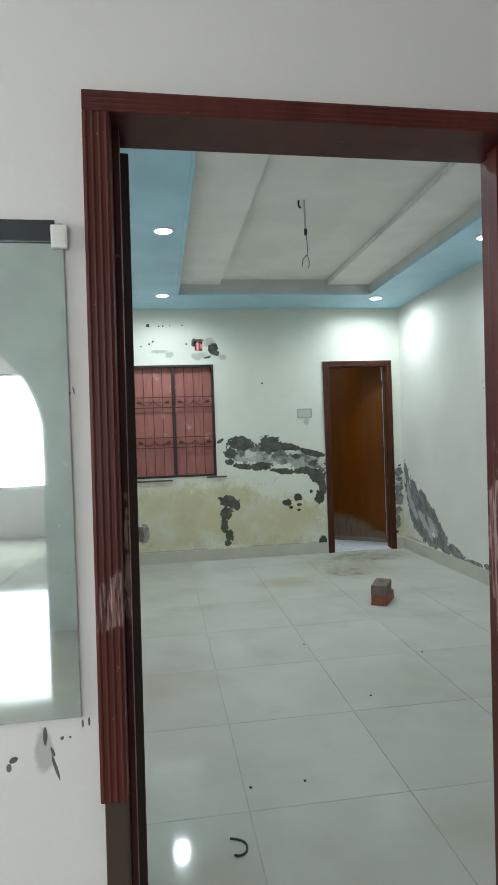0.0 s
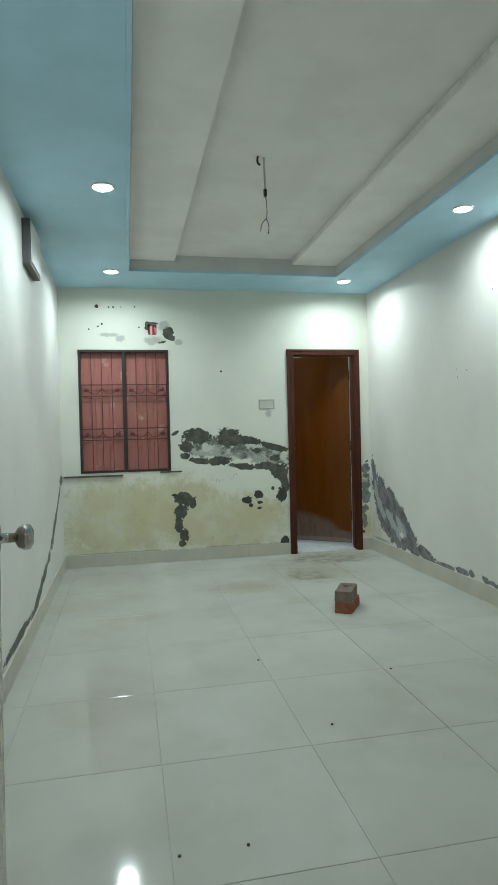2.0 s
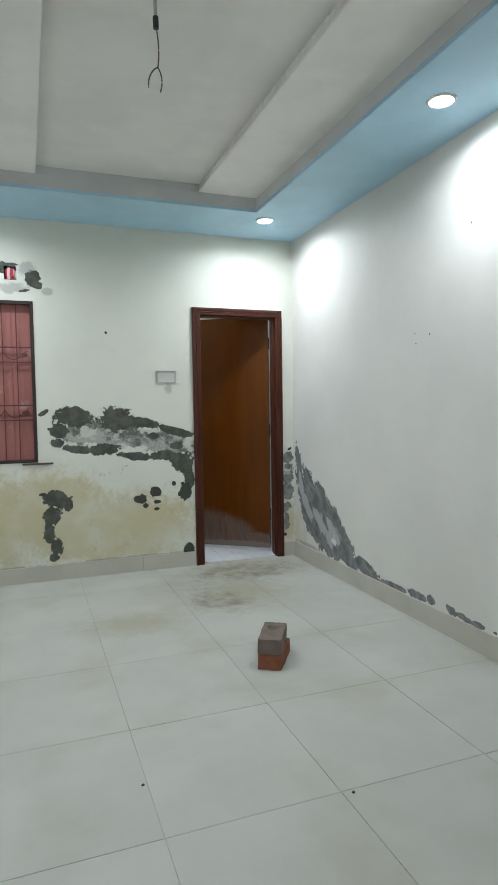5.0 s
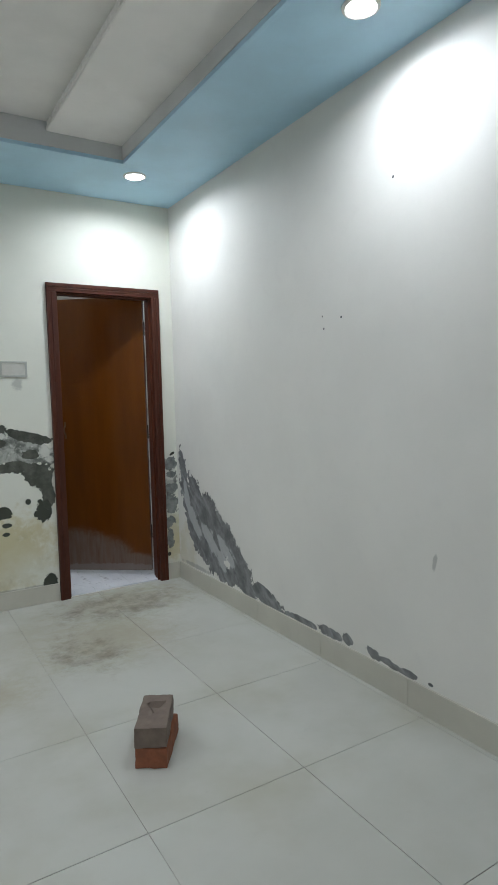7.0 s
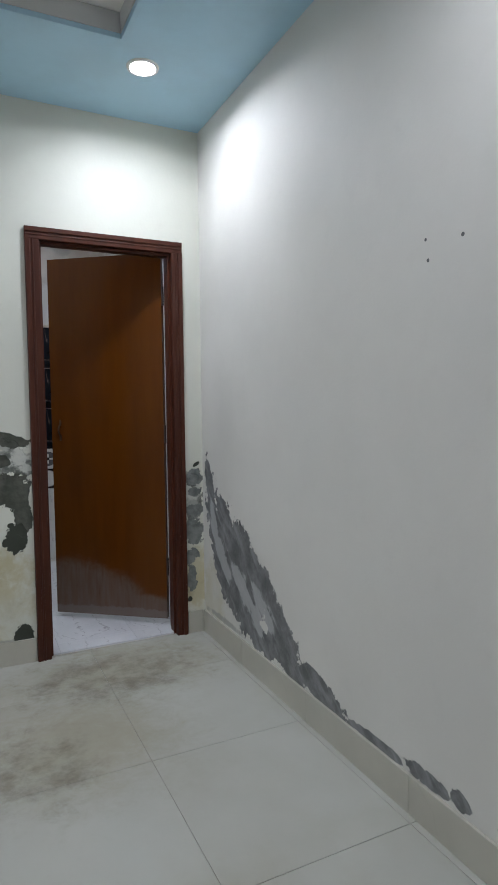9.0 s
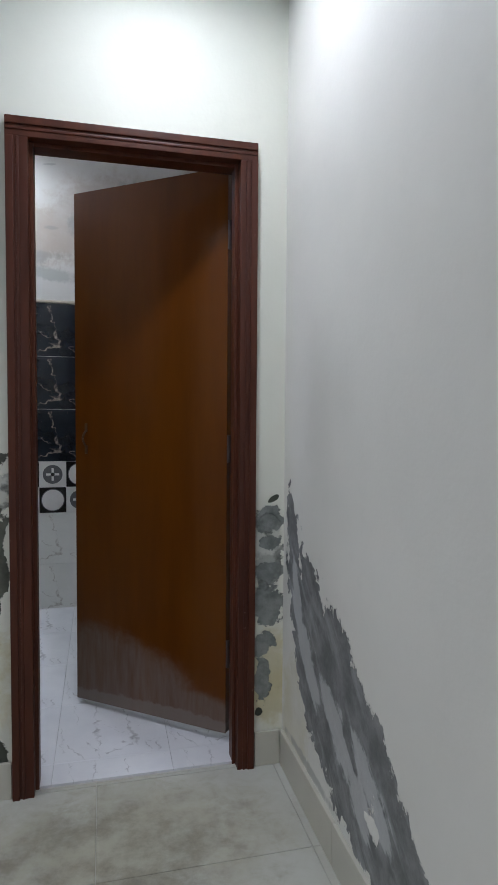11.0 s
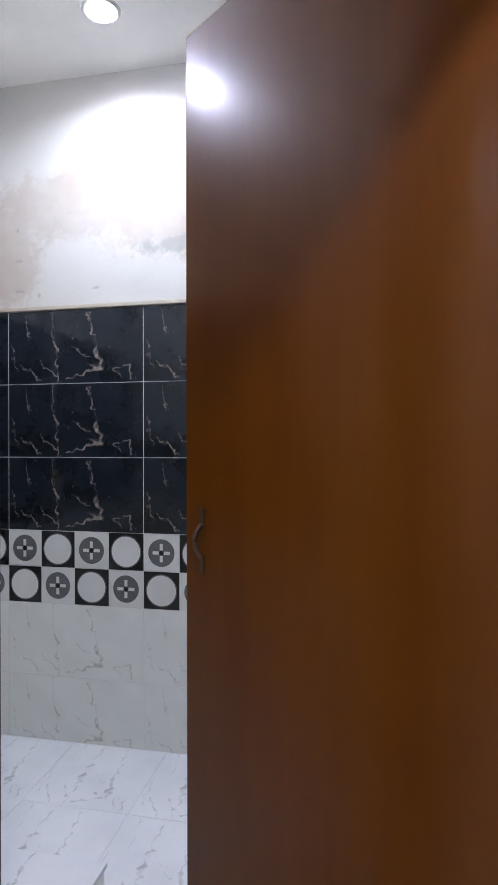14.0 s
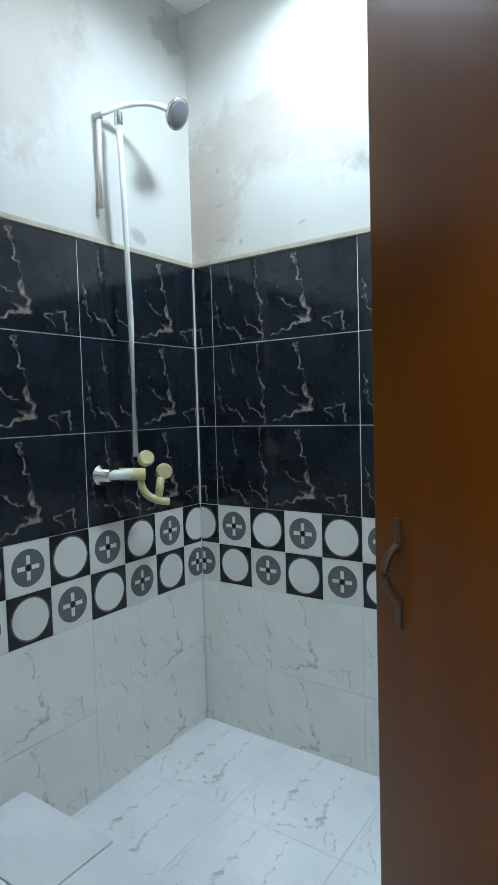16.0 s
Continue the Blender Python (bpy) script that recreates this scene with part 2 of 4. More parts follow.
def veined_tile(name, base, tint, vein, rough, strength, width, print_w=0.61, print_h=0.3085, cloud=0.0):
    """Glazed tile with a marble print: an upright crooked vein, a fan with a drawn-out tail and loose cracks, alike on every tile."""
    g = Graph(name, rough)
    bend = g.t.nodes.new("ShaderNodeTexNoise")
    g.put(bend.inputs["Vector"], g.obj)
    bend.inputs["Scale"].default_value, bend.inputs["Detail"].default_value = 26, 4
    warp = g.t.nodes.new("ShaderNodeVectorMath")
    warp.operation = "MULTIPLY_ADD"
    g.put(warp.inputs[0], bend.outputs["Color"])
    warp.inputs[1].default_value = (0.07, 0.06, 0)
    g.put(warp.inputs[2], g.scaled(g.obj, (1, 1, 1), (-0.035, -0.03, 0)))
    q = g.split(warp.outputs[0])
    lines = [(0.34, 1.0, 0.35, 0.62, 0.7), (0.35, 0.62, 0.37, 0.38, 1.6), (0.37, 0.38, 0.38, 0.0, 0.8), (0.61, 0.95, 0.66, 0.45, 0.8), (0.66, 0.45, 0.70, 0.20, 2.2), (0.70, 0.20, 0.45, 0.06, 1.1),
             (0.70, 0.20, 0.60, 0.24, 1.2), (0.80, 0.20, 0.92, 0.22, 0.8), (0.92, 0.22, 0.90, 0.03, 1.0), (0.80, 0.20, 0.84, 0.05, 0.7), (0.10, 0.28, 0.25, 0.04, 0.8), (0.02, 0.55, 0.06, 0.15, 0.6),
             (0.25, 0.30, 0.37, 0.10, 0.8), (0.48, 0.50, 0.60, 0.36, 0.5), (0.13, 0.95, 0.17, 0.60, 0.45)]
    f = 0.0
    for x0, y0, x1, y1, k in lines:
        ax, ay, bx, by = x0 * print_w, y0 * print_h, (x1 - x0) * print_w, (y1 - y0) * print_h
        n = bx * bx + by * by
        px, py = g.math("SUBTRACT", q[0], ax), g.math("SUBTRACT", q[1], ay)
        h = g.math("MULTIPLY_ADD", px, bx / n, g.math("MULTIPLY", py, by / n))
        h = g.math("MINIMUM", g.math("MAXIMUM", h, 0.0), 1.0)
        ex, ey = g.math("MULTIPLY_ADD", h, -bx, px), g.math("MULTIPLY_ADD", h, -by, py)
        d = g.math("SQRT", g.math("ADD", g.math("MULTIPLY", ex, ex), g.math("MULTIPLY", ey, ey)))
        one = g.math("SUBTRACT", 1.0, g.step(d, width * k * 0.25, width * k))
        f = g.math("MAXIMUM", g.math("MULTIPLY", one, min(1.0, 0.55 + 0.3 * k)), f)
    gate = g.math("MULTIPLY_ADD", g.step(g.noise(30, 4, g.obj), 0.38, 0.62), 0.9, 0.1)
    flecks = g.math("MULTIPLY", g.step(g.noise(55, 5, g.scaled(g.obj, (1, 0.6, 1)), 0.7), 0.63, 0.73), 0.5)
    col = g.mix(g.step(g.noise(5, 5, g.obj), 0.3, 0.7), base, tint)
    col = g.mix(g.math("MULTIPLY", g.step(g.noise(7, 6, g.obj, 0.7), 0.5, 0.8), cloud), col, vein)
    col = g.mix(g.math("MULTIPLY", g.math("MAXIMUM", g.math("MULTIPLY", f, gate), flecks), strength), col, vein)
    return g.done(col, g.math("MULTIPLY_ADD", g.noise(6, 3), 0.10, rough - 0.04))


def plain(name, c, rough=0.5, metal=0.0, vary=0.12, scale=25):
    g = Graph(name, rough, metal)
    col = g.mix(g.noise(scale, 4), shade(c, 1 - vary), shade(c, 1 + vary))
    return g.done(col, g.math("MULTIPLY_ADD", g.noise(scale, 3), 0.2, max(0.02, rough - 0.1)))


def glow(name, c, strength):
    g = Graph(name, 0.4)
    g.b.inputs["Emission Color"].default_value = (*c, 1)
    g.b.inputs["Emission Strength"].default_value = strength
    return g.done(c)


CREAM = (0.72, 0.73, 0.64)
BAND_TOP = [(1.36, 1.25, 0.17, 0.075), (1.25, 1.15, 0.075, 0.06), (1.68, 1.215, 0.135, 0.10), (1.86, 1.195, 0.15, 0.045, -10), (2.16, 1.115, 0.16, 0.036, -14), (1.145, 1.285, 0.05, 0.02, 30), (1.23, 1.05, 0.05, 0.036)]
BAND_LOW = [(1.385, 0.995, 0.11, 0.032, -8), (1.576, 0.99, 0.125, 0.05), (1.834, 0.930, 0.18, 0.034, -6), (2.034, 0.924, 0.15, 0.040), (2.20, 0.86, 0.11, 0.085, -25), (2.262, 0.73, 0.040, 0.11), (1.97, 1.085, 0.04, 0.032), (2.154, 1.0, 0.05, 0.032)]
COLUMN = [(1.208, 0.621, 0.10, 0.07), (1.303, 0.565, 0.035, 0.05), (1.183, 0.50, 0.068, 0.085), (1.158, 0.364, 0.042, 0.10), (1.198, 0.261, 0.05, 0.07), (1.183, 0.18, 0.036, 0.036)]
DOOR_SIDE = [(3.147, 0.865, 0.052, 0.050), (3.154, 0.782, 0.048, 0.027), (3.152, 0.685, 0.060, 0.030), (3.150, 0.569, 0.060, 0.078), (3.128, 0.43, 0.040, 0.042), (3.126, 0.296, 0.032, 0.075)]
SPECKS = [(1.851, 0.582, 0.053, 0.034), (1.979, 0.634, 0.043, 0.039), (1.99, 0.552, 0.033, 0.016), (1.896, 0.525, 0.020, 0.019), (1.982, 0.494, 0.023, 0.013), (2.129, 0.692, 0.014, 0.016), (2.203, 0.688, 0.014, 0.013), (2.229, 0.621, 0.048, 0.066), (2.177, 0.607, 0.020, 0.020), (2.25, 0.145, 0.045, 0.056), (1.12, 0.664, 0.025, 0.012), (3.16, 0.935, 0.020, 0.009, 30), (3.113, 0.188, 0.014, 0.014)]
HOLES = [(0.412, 2.532, 0.020, 0.021), (0.526, 2.524, 0.008, 0.008), (0.570, 2.526, 0.008, 0.008), (0.643, 2.528, 0.006, 0.006), (0.775, 2.533, 0.007, 0.007), (0.42, 2.336, 0.007, 0.007), (0.458, 2.361, 0.009, 0.009), (0.334, 2.31, 0.007, 0.007), (0.813, 2.331, 0.008, 0.008), (1.618, 1.894, 0.010, 0.010)]
OVER_WINDOW = [(1.097, 2.277, 0.050, 0.058, -20), (1.126, 2.232, 0.040, 0.026), (1.03, 2.185, 0.05, 0.012, 10), (0.90, 2.345, 0.030, 0.040), (0.945, 2.372, 0.055, 0.012)]
SCRAWL = [(1.545, 0.795, 0.005, 0.026, 8), (1.575, 0.79, 0.005, 0.026, -8), (1.56, 0.80, 0.016, 0.005), (1.62, 0.80, 0.005, 0.022), (1.72, 0.83, 0.005, 0.030, -10), (1.745, 0.852, 0.022, 0.005, 12), (1.70, 0.80, 0.016, 0.005)]
far_mat = plaster(
    "far_wall_plaster", 0, CREAM, peeled=BAND_TOP + BAND_LOW + COLUMN + OVER_WINDOW, pale=DOOR_SIDE, specks=SPECKS + HOLES,
    cement=[(1.708, 1.10, 0.42, 0.11, -10), (2.05, 1.035, 0.28, 0.115, -10), (1.45, 1.12, 0.20, 0.10), (3.145, 0.75, 0.055, 0.14)],
    damp=[(0.60, 0.45, 0.72, 0.52), (1.75, 0.36, 0.72, 0.36), (1.2, 0.5, 0.5, 0.45), (3.15, 0.30, 0.10, 0.22)],
    grime=SCRAWL + [(0.633, 2.221, 0.064, 0.042), (0.53, 2.255, 0.12, 0.026), (1.202, 2.187, 0.05, 0.04), (0.97, 2.20, 0.13, 0.05), (1.06, 2.345, 0.07, 0.06), (0.6, 0.118, 0.8, 0.016, 0), (1.8, 0.118, 0.6, 0.016, 0), (2.10, 1.46, 0.05, 0.05)],
    wet=(0.55, 0.50, 0.31), mould=(0.33, 0.30, 0.18), bare=((0.045, 0.052, 0.038), (0.115, 0.120, 0.095)), rag=0.6)
WEDGE_EDGE = [(7.575, 0.8, 0.18, 0.059, 76), (7.37, 0.63, 0.233, 0.088, 52), (7.13, 0.53, 0.233, 0.094, 42), (6.95, 0.42, 0.212, 0.1, 38), (6.83, 0.3, 0.212, 0.1, 35), (7.43, 0.42, 0.212, 0.088, 62), (7.22, 0.3, 0.212, 0.1, 42), (7.05, 0.22, 0.233, 0.088, 25), (6.76, 0.19, 0.212, 0.077, 12), (7.47, 0.56, 0.254, 0.112, 58), (7.15, 0.4, 0.297, 0.153, 40), (7.36, 0.72, 0.04, 0.016)]
WEDGE_STRIP = [(6.50, 0.165, 0.20, 0.055, 10), (6.15, 0.134, 0.17, 0.020), (5.91, 0.146, 0.12, 0.028), (5.78, 0.152, 0.05, 0.034), (5.60, 0.154, 0.048, 0.026, 15), (5.50, 0.142, 0.065, 0.018, 5), (5.38, 0.138, 0.056, 0.018)]
WEDGE_PUTTY = [(7.525, 0.62, 0.16, 0.045, 70), (7.42, 0.48, 0.17, 0.055, 56), (7.18, 0.38, 0.16, 0.065, 42), (6.97, 0.345, 0.15, 0.045, 38), (7.03, 0.27, 0.10, 0.050, 30)]
right_mat = plaster(
    "side_wall_plaster", 1, (0.74, 0.73, 0.68), peeled=WEDGE_EDGE + WEDGE_STRIP, streak=WEDGE_PUTTY, slant=42,
    specks=[(5.26, 0.138, 0.013, 0.007), (5.45, 2.23, 0.006, 0.006), (5.79, 1.70, 0.005, 0.005), (5.92, 1.66, 0.005, 0.005), (5.93, 1.72, 0.004, 0.004)],
    bare=((0.115, 0.12, 0.12), (0.23, 0.235, 0.235)), grime=[(5.237, 0.655, 0.012, 0.040, 10), (7.42, 0.14, 0.25, 0.02)], rag=0.62,
    damp=[(7.55, 0.22, 0.16, 0.25)], wet=(0.60, 0.57, 0.44), mould=(0.45, 0.43, 0.33))
left_mat = plaster("left_wall_plaster", 1, (0.74, 0.74, 0.70), peeled=[(7.55, 0.86, 0.14, 0.05, 0), (7.35, 0.74, 0.25, 0.035, 35), (7.0, 0.55, 0.5, 0.045, 27), (6.1, 0.22, 0.7, 0.045, 14), (5.2, 0.15, 0.5, 0.03)])
hall_mat = plaster("hall_plaster", 0, (0.76, 0.73, 0.72), peeled=[(0.286, 0.824, 0.0043, 0.0176, 0), (0.303, 0.760, 0.0031, 0.0240, 15), (0.314, 0.816, 0.0050, 0.0040, 40), (0.327, 0.816, 0.0043, 0.0032, -30), (0.297, 0.794, 0.0025, 0.0080, 20),
                   (0.232, 0.786, 0.0062, 0.0040, 30), (0.224, 0.773, 0.0037, 0.0064, 0), (0.349, 0.837, 0.0019, 0.0080, 0), (0.360, 0.839, 0.0019, 0.0080, 0), (0.346, 1.407, 0.0019, 0.0096, -30), (0.355, 1.416, 0.0012, 0.0080, 10)], grime=[(0.284, 0.803, 0.0186, 0.0480, 0)])
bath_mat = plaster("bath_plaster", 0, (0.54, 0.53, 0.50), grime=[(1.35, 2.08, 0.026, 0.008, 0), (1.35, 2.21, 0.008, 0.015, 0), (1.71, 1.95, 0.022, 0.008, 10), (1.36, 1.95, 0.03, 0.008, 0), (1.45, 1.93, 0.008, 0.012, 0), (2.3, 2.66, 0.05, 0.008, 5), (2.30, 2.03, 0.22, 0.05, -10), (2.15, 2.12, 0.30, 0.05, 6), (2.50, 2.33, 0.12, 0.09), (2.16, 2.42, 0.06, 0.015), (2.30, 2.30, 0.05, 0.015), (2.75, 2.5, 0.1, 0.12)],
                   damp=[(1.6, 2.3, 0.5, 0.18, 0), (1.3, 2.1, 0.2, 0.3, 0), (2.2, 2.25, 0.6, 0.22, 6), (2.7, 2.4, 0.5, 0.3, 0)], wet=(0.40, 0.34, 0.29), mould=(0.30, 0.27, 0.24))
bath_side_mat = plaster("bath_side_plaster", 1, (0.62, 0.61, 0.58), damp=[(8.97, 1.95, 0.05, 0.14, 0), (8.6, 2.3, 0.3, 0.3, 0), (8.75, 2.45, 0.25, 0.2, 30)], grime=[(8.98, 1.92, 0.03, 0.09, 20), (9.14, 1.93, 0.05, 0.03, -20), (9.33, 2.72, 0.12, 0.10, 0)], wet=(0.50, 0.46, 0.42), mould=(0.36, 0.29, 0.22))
ceil_mat = paint("ceiling_white", (0.84, 0.83, 0.80), 0.6, 0.05)
panel_mat = paint("ceiling_panel_white", (0.80, 0.79, 0.76), 0.6, 0.05)
blue_mat = paint("ceiling_blue", (0.43, 0.66, 0.80), 0.5, 0.06)


def frame_material(name, dark, light, worn=()):
    g = Graph(name, 0.4, 0.0, 0.3)
    v = g.scaled(g.pos, (10, 10, 0.9))
    col = g.mix(g.step(g.noise(2.2, 5, v), 0.3, 0.7), dark, light)
    p = g.split(g.pos)
    if worn:
        f = g.math("MULTIPLY", g.step(blob_field(g, p[1], p[2], worn, 0.6), 0.0, 0.2), g.step(g.noise(16, 6, v), 0.4, 0.62))
        col = g.mix(g.math("MULTIPLY", f, 0.8), col, (0.42, 0.28, 0.27))
    chips = g.step(g.noise(45, 4), 0.70, 0.74)
    col = g.mix(g.math("MULTIPLY", chips, 0.4), col, (0.30, 0.20, 0.17))
    g.bump(g.noise(70, 3, v), 0.12, 0.001)
    return g.done(col, g.math("MULTIPLY_ADD", g.noise(6, 3), 0.15, 0.33))


frame_mat = frame_material("frame_red_brown", (0.060, 0.009, 0.008), (0.092, 0.017, 0.013), [(2.34, 1.10, 0.05, 0.18, 0), (2.26, 1.05, 0.02, 0.05, 0)])
bath_frame_mat = frame_material("bath_frame_brown", (0.053, 0.0135, 0.0065), (0.082, 0.022, 0.0095))
raw_mat = plain("bare_dark_wood", (0.05, 0.028, 0.02), 0.7)


def leaf_material():
    g = Graph("leaf_brown_veneer", 0.3)
    v = g.scaled(g.pos, (5, 5, 0.7))
    col = g.mix(g.step(g.noise(2.0, 5, v), 0.25, 0.75), (0.093, 0.0245, 0.0008), (0.121, 0.0350, 0.0012))
    col = g.mix(g.math("MULTIPLY", g.noise(40, 3, v), 0.18), col, (0.05, 0.012, 0.001))
    p = g.split(g.pos)
    worn = g.step(blob_field(g, p[0], p[2], [(2.62, 0.12, 0.40, 0.27, -18), (2.9, 0.10, 0.25, 0.10, 0)], 0.12), 0.0, 0.35)
    col = g.mix(g.math("MULTIPLY", worn, g.math("MULTIPLY_ADD", g.noise(9, 6, v), 0.9, 0.1)), col, (0.17, 0.14, 0.12))
    low = g.step(blob_field(g, p[0], p[2], [(2.75, 0.07, 0.6, 0.035, 0)], 0.5), 0.0, 0.3)
    col = g.mix(g.math("MULTIPLY", low, 0.7), col, (0.20, 0.165, 0.145))
    g.b.inputs["Specular IOR Level"].default_value = 0.14
    g.b.inputs["Coat Weight"].default_value = 0.17
    g.b.inputs["Coat Roughness"].default_value = 0.16
    g.bump(g.noise(60, 3, v), 0.05, 0.001)
    return g.done(col, g.math("MULTIPLY_ADD", worn, 0.3, 0.30))


leaf_mat = leaf_material()
entry_leaf_mat = wood("entry_leaf_lacquer", (0.30, 0.25, 0.21), (0.38, 0.32, 0.28), 0.25, (9, 9, 0.8), 0.4)
grout_mat = plain("grout_grey", (0.42, 0.415, 0.36), 0.8, 0, 0.3, 4)
pale_grout = plain("pale_grout", (0.68, 0.67, 0.63), 0.8)


def floor_tile_material():
    """Pale greenish glazed tile, dusty, with trodden dirt in front of the bathroom."""
    g = Graph("floor_tile_pale", 0.16)
    v = g.t.nodes.new("ShaderNodeVectorMath")
    v.operation = "ADD"
    g.put(v.inputs[0], g.pos)
    g.put(v.inputs[1], g.random())
    base = g.mix(g.step(g.noise(2.0, 5, v.outputs[0]), 0.3, 0.7), (0.45, 0.455, 0.41), (0.50, 0.51, 0.465))
    base = g.mix(g.math("MULTIPLY", g.random(), 0.2), base, (0.43, 0.425, 0.38))
    dust = g.step(g.noise(1.5, 5, g.pos, 0.6), 0.15, 0.95)
    col = g.mix(g.math("MULTIPLY", dust, 0.35), base, (0.41, 0.395, 0.32))
    smudge = g.step(g.noise(2.1, 4, g.scaled(g.pos, (1, 1, 1), (5, 2, 0)), 0.55), 0.45, 0.78)
    col = g.mix(g.math("MULTIPLY", smudge, 0.55), col, (0.37, 0.355, 0.275))
    p = g.split(g.pos)
    trodden = g.step(blob_field(g, p[0], p[1], [(2.65, 7.4, 0.75, 0.45), (2.35, 6.85, 0.6, 0.55), (1.6, 6.5, 0.5, 0.3)], 0.30), 0.0, 0.9)
    col = g.mix(g.math("MULTIPLY", trodden, 0.75), col, (0.36, 0.335, 0.25))
    black = g.math("MULTIPLY", g.step(blob_field(g, p[0], p[1], [(2.62, 7.35, 0.55, 0.35), (2.2, 6.75, 0.25, 0.35)], 0.35), 0.0, 0.7), g.step(g.noise(7, 7, g.pos, 0.68), 0.36, 0.70))
    col = g.mix(g.math("MULTIPLY", black, 0.7), col, (0.16, 0.145, 0.115))
    fine = g.step(g.noise(26, 4, g.pos, 0.6), 0.58, 0.9)
    col = g.mix(g.math("MULTIPLY", fine, 0.15), col, (0.28, 0.26, 0.21))
    g.bump(g.noise(3, 3), 0.02, 0.01)
    dull = g.step(g.math("MULTIPLY_ADD", g.noise(1.1, 1), 0.3, p[0]), 0.62, 1.12)
    g.put(g.b.inputs["Specular IOR Level"], g.math("MULTIPLY_ADD", dull, -0.34, 0.35))
    return g.done(col, g.math("ADD", g.math("MULTIPLY_ADD", dust, 0.05, 0.05), g.math("MULTIPLY", dull, 0.10)))


tile_mat = floor_tile_material()
skirt_mat = marble("skirting_tile_beige", (0.53, 0.515, 0.44), (0.43, 0.41, 0.34), 0.3, [(4, 3.1, 0.5, 0.4)], 0.02)
black_tile = veined_tile("black_marble_tile", (0.007, 0.010, 0.015), (0.014, 0.019, 0.027), (0.38, 0.31, 0.26), 0.10, 0.85, 0.0058, cloud=0.04)
white_tile = veined_tile("white_marble_tile", (0.80, 0.80, 0.76), (0.74, 0.74, 0.70), (0.30, 0.25, 0.20), 0.14, 0.6, 0.0055, 0.61, 0.305)
bath_floor_tile = veined_tile("bath_floor_marble_tile", (0.74, 0.75, 0.77), (0.66, 0.67, 0.70), (0.26, 0.26, 0.27), 0.2, 0.62, 0.0065, 0.40, 0.40, 0.06)
black_square = plain("glazed_black", (0.012, 0.012, 0.013), 0.12)
white_square = plain("glazed_white", (0.70, 0.69, 0.66), 0.14, 0, 0.05)
grey_print = plain("grey_print", (0.13, 0.13, 0.135), 0.2, 0, 0.3, 60)
trim_mat = plain("beige_tile_trim", (0.42, 0.37, 0.29), 0.5)
white_pvc = plain("white_plastic_pipe", (0.72, 0.72, 0.70), 0.35, 0, 0.05)
old_pvc = plain("yellowed_plastic", (0.60, 0.52, 0.28), 0.35, 0, 0.25)
chrome = plain("worn_chrome", (0.50, 0.49, 0.46), 0.18, 1.0)
brass = plain("aged_brass", (0.11, 0.065, 0.04), 0.45, 0.7)
grille_mat = plain("rusty_red_iron", (0.11, 0.035, 0.03), 0.55)
dark_iron = plain("dark_painted_iron", (0.035, 0.02, 0.018), 0.5)
brick_red = plain("red_clay_brick", (0.22, 0.078, 0.038), 0.9, 0, 0.4, 30)
brick_grey = plain("cement_smeared_brick", (0.16, 0.125, 0.10), 0.95, 0, 0.4, 28)
wire_mat = plain("dusty_wire", (0.12, 0.11, 0.10), 0.6)
rubber = plain("black_cable", (0.02, 0.02, 0.02), 0.5)
green_plastic = plain("green_plastic", (0.02, 0.16, 0.11), 0.35)
dark_plastic = plain("dark_plastic", (0.02, 0.025, 0.025), 0.4)
white_plastic = plain("white_plastic", (0.70, 0.69, 0.66), 0.4, 0, 0.05)
grey_plastic = plain("grey_plastic", (0.45, 0.46, 0.43), 0.5)
lamp_glow = glow("lamp_diffuser", (0.95, 0.98, 1.0), 60)


def shutter_material():
    g = Graph("red_shutter_paint", 0.45)
    v = g.scaled(g.pos, (14, 1, 1.5))
    col = g.mix(g.noise(3, 5, v), (0.31, 0.105, 0.085), (0.43, 0.175, 0.15))
    col = g.mix(g.math("MULTIPLY", g.step(g.noise(7, 6), 0.58, 0.72), 0.6), col, (0.62, 0.42, 0.40))
    g.bump(g.noise(30, 3, v), 0.2, 0.002)
    return g.done(col)


shutter_mat = shutter_material()


def mirror_material():
    g = Graph("old_mirror", 0.02, 1.0)
    spots = g.step(g.noise(26, 5), 0.66, 0.72)
    return g.done(g.mix(g.math("MULTIPLY", spots, 0.5), (0.66, 0.71, 0.70), (0.5, 0.52, 0.5)), g.math("MULTIPLY_ADD", spots, 0.3, 0.03))


mirror_mat = mirror_material()

# ---- building helpers ----
ORIGIN = {}


def thing(name, at, label, category, group="", kind=""):
    o = new(name)
    o.empty_display_size = 0.1
    o.location = at
    ORIGIN[o] = Vector(at)
    return tagged(o, label, category, group, kind)


def part(name, bm, material, parent=None, label="", smooth=False):
    me = bpy.data.meshes.new(name)
    shift = ORIGIN[parent] if parent is not None else Vector((0, 0, 0))
    bmesh.ops.translate(bm, verts=bm.verts, vec=-shift)
    bmesh.ops.recalc_face_normals(bm, faces=bm.faces)
    bm.to_mesh(me)
    bm.free()
    me.materials.append(material)
    if smooth:
        for p in me.polygons:
            p.use_smooth = True
    o = new(name, me)
    if parent is not None:
        o.parent = parent
    ORIGIN[o] = shift
    if label:
        o["label"] = label
    return o


def setting(name, bm, material, label, category):
    return tagged(part(name, bm, material), label, category, kind="structure")


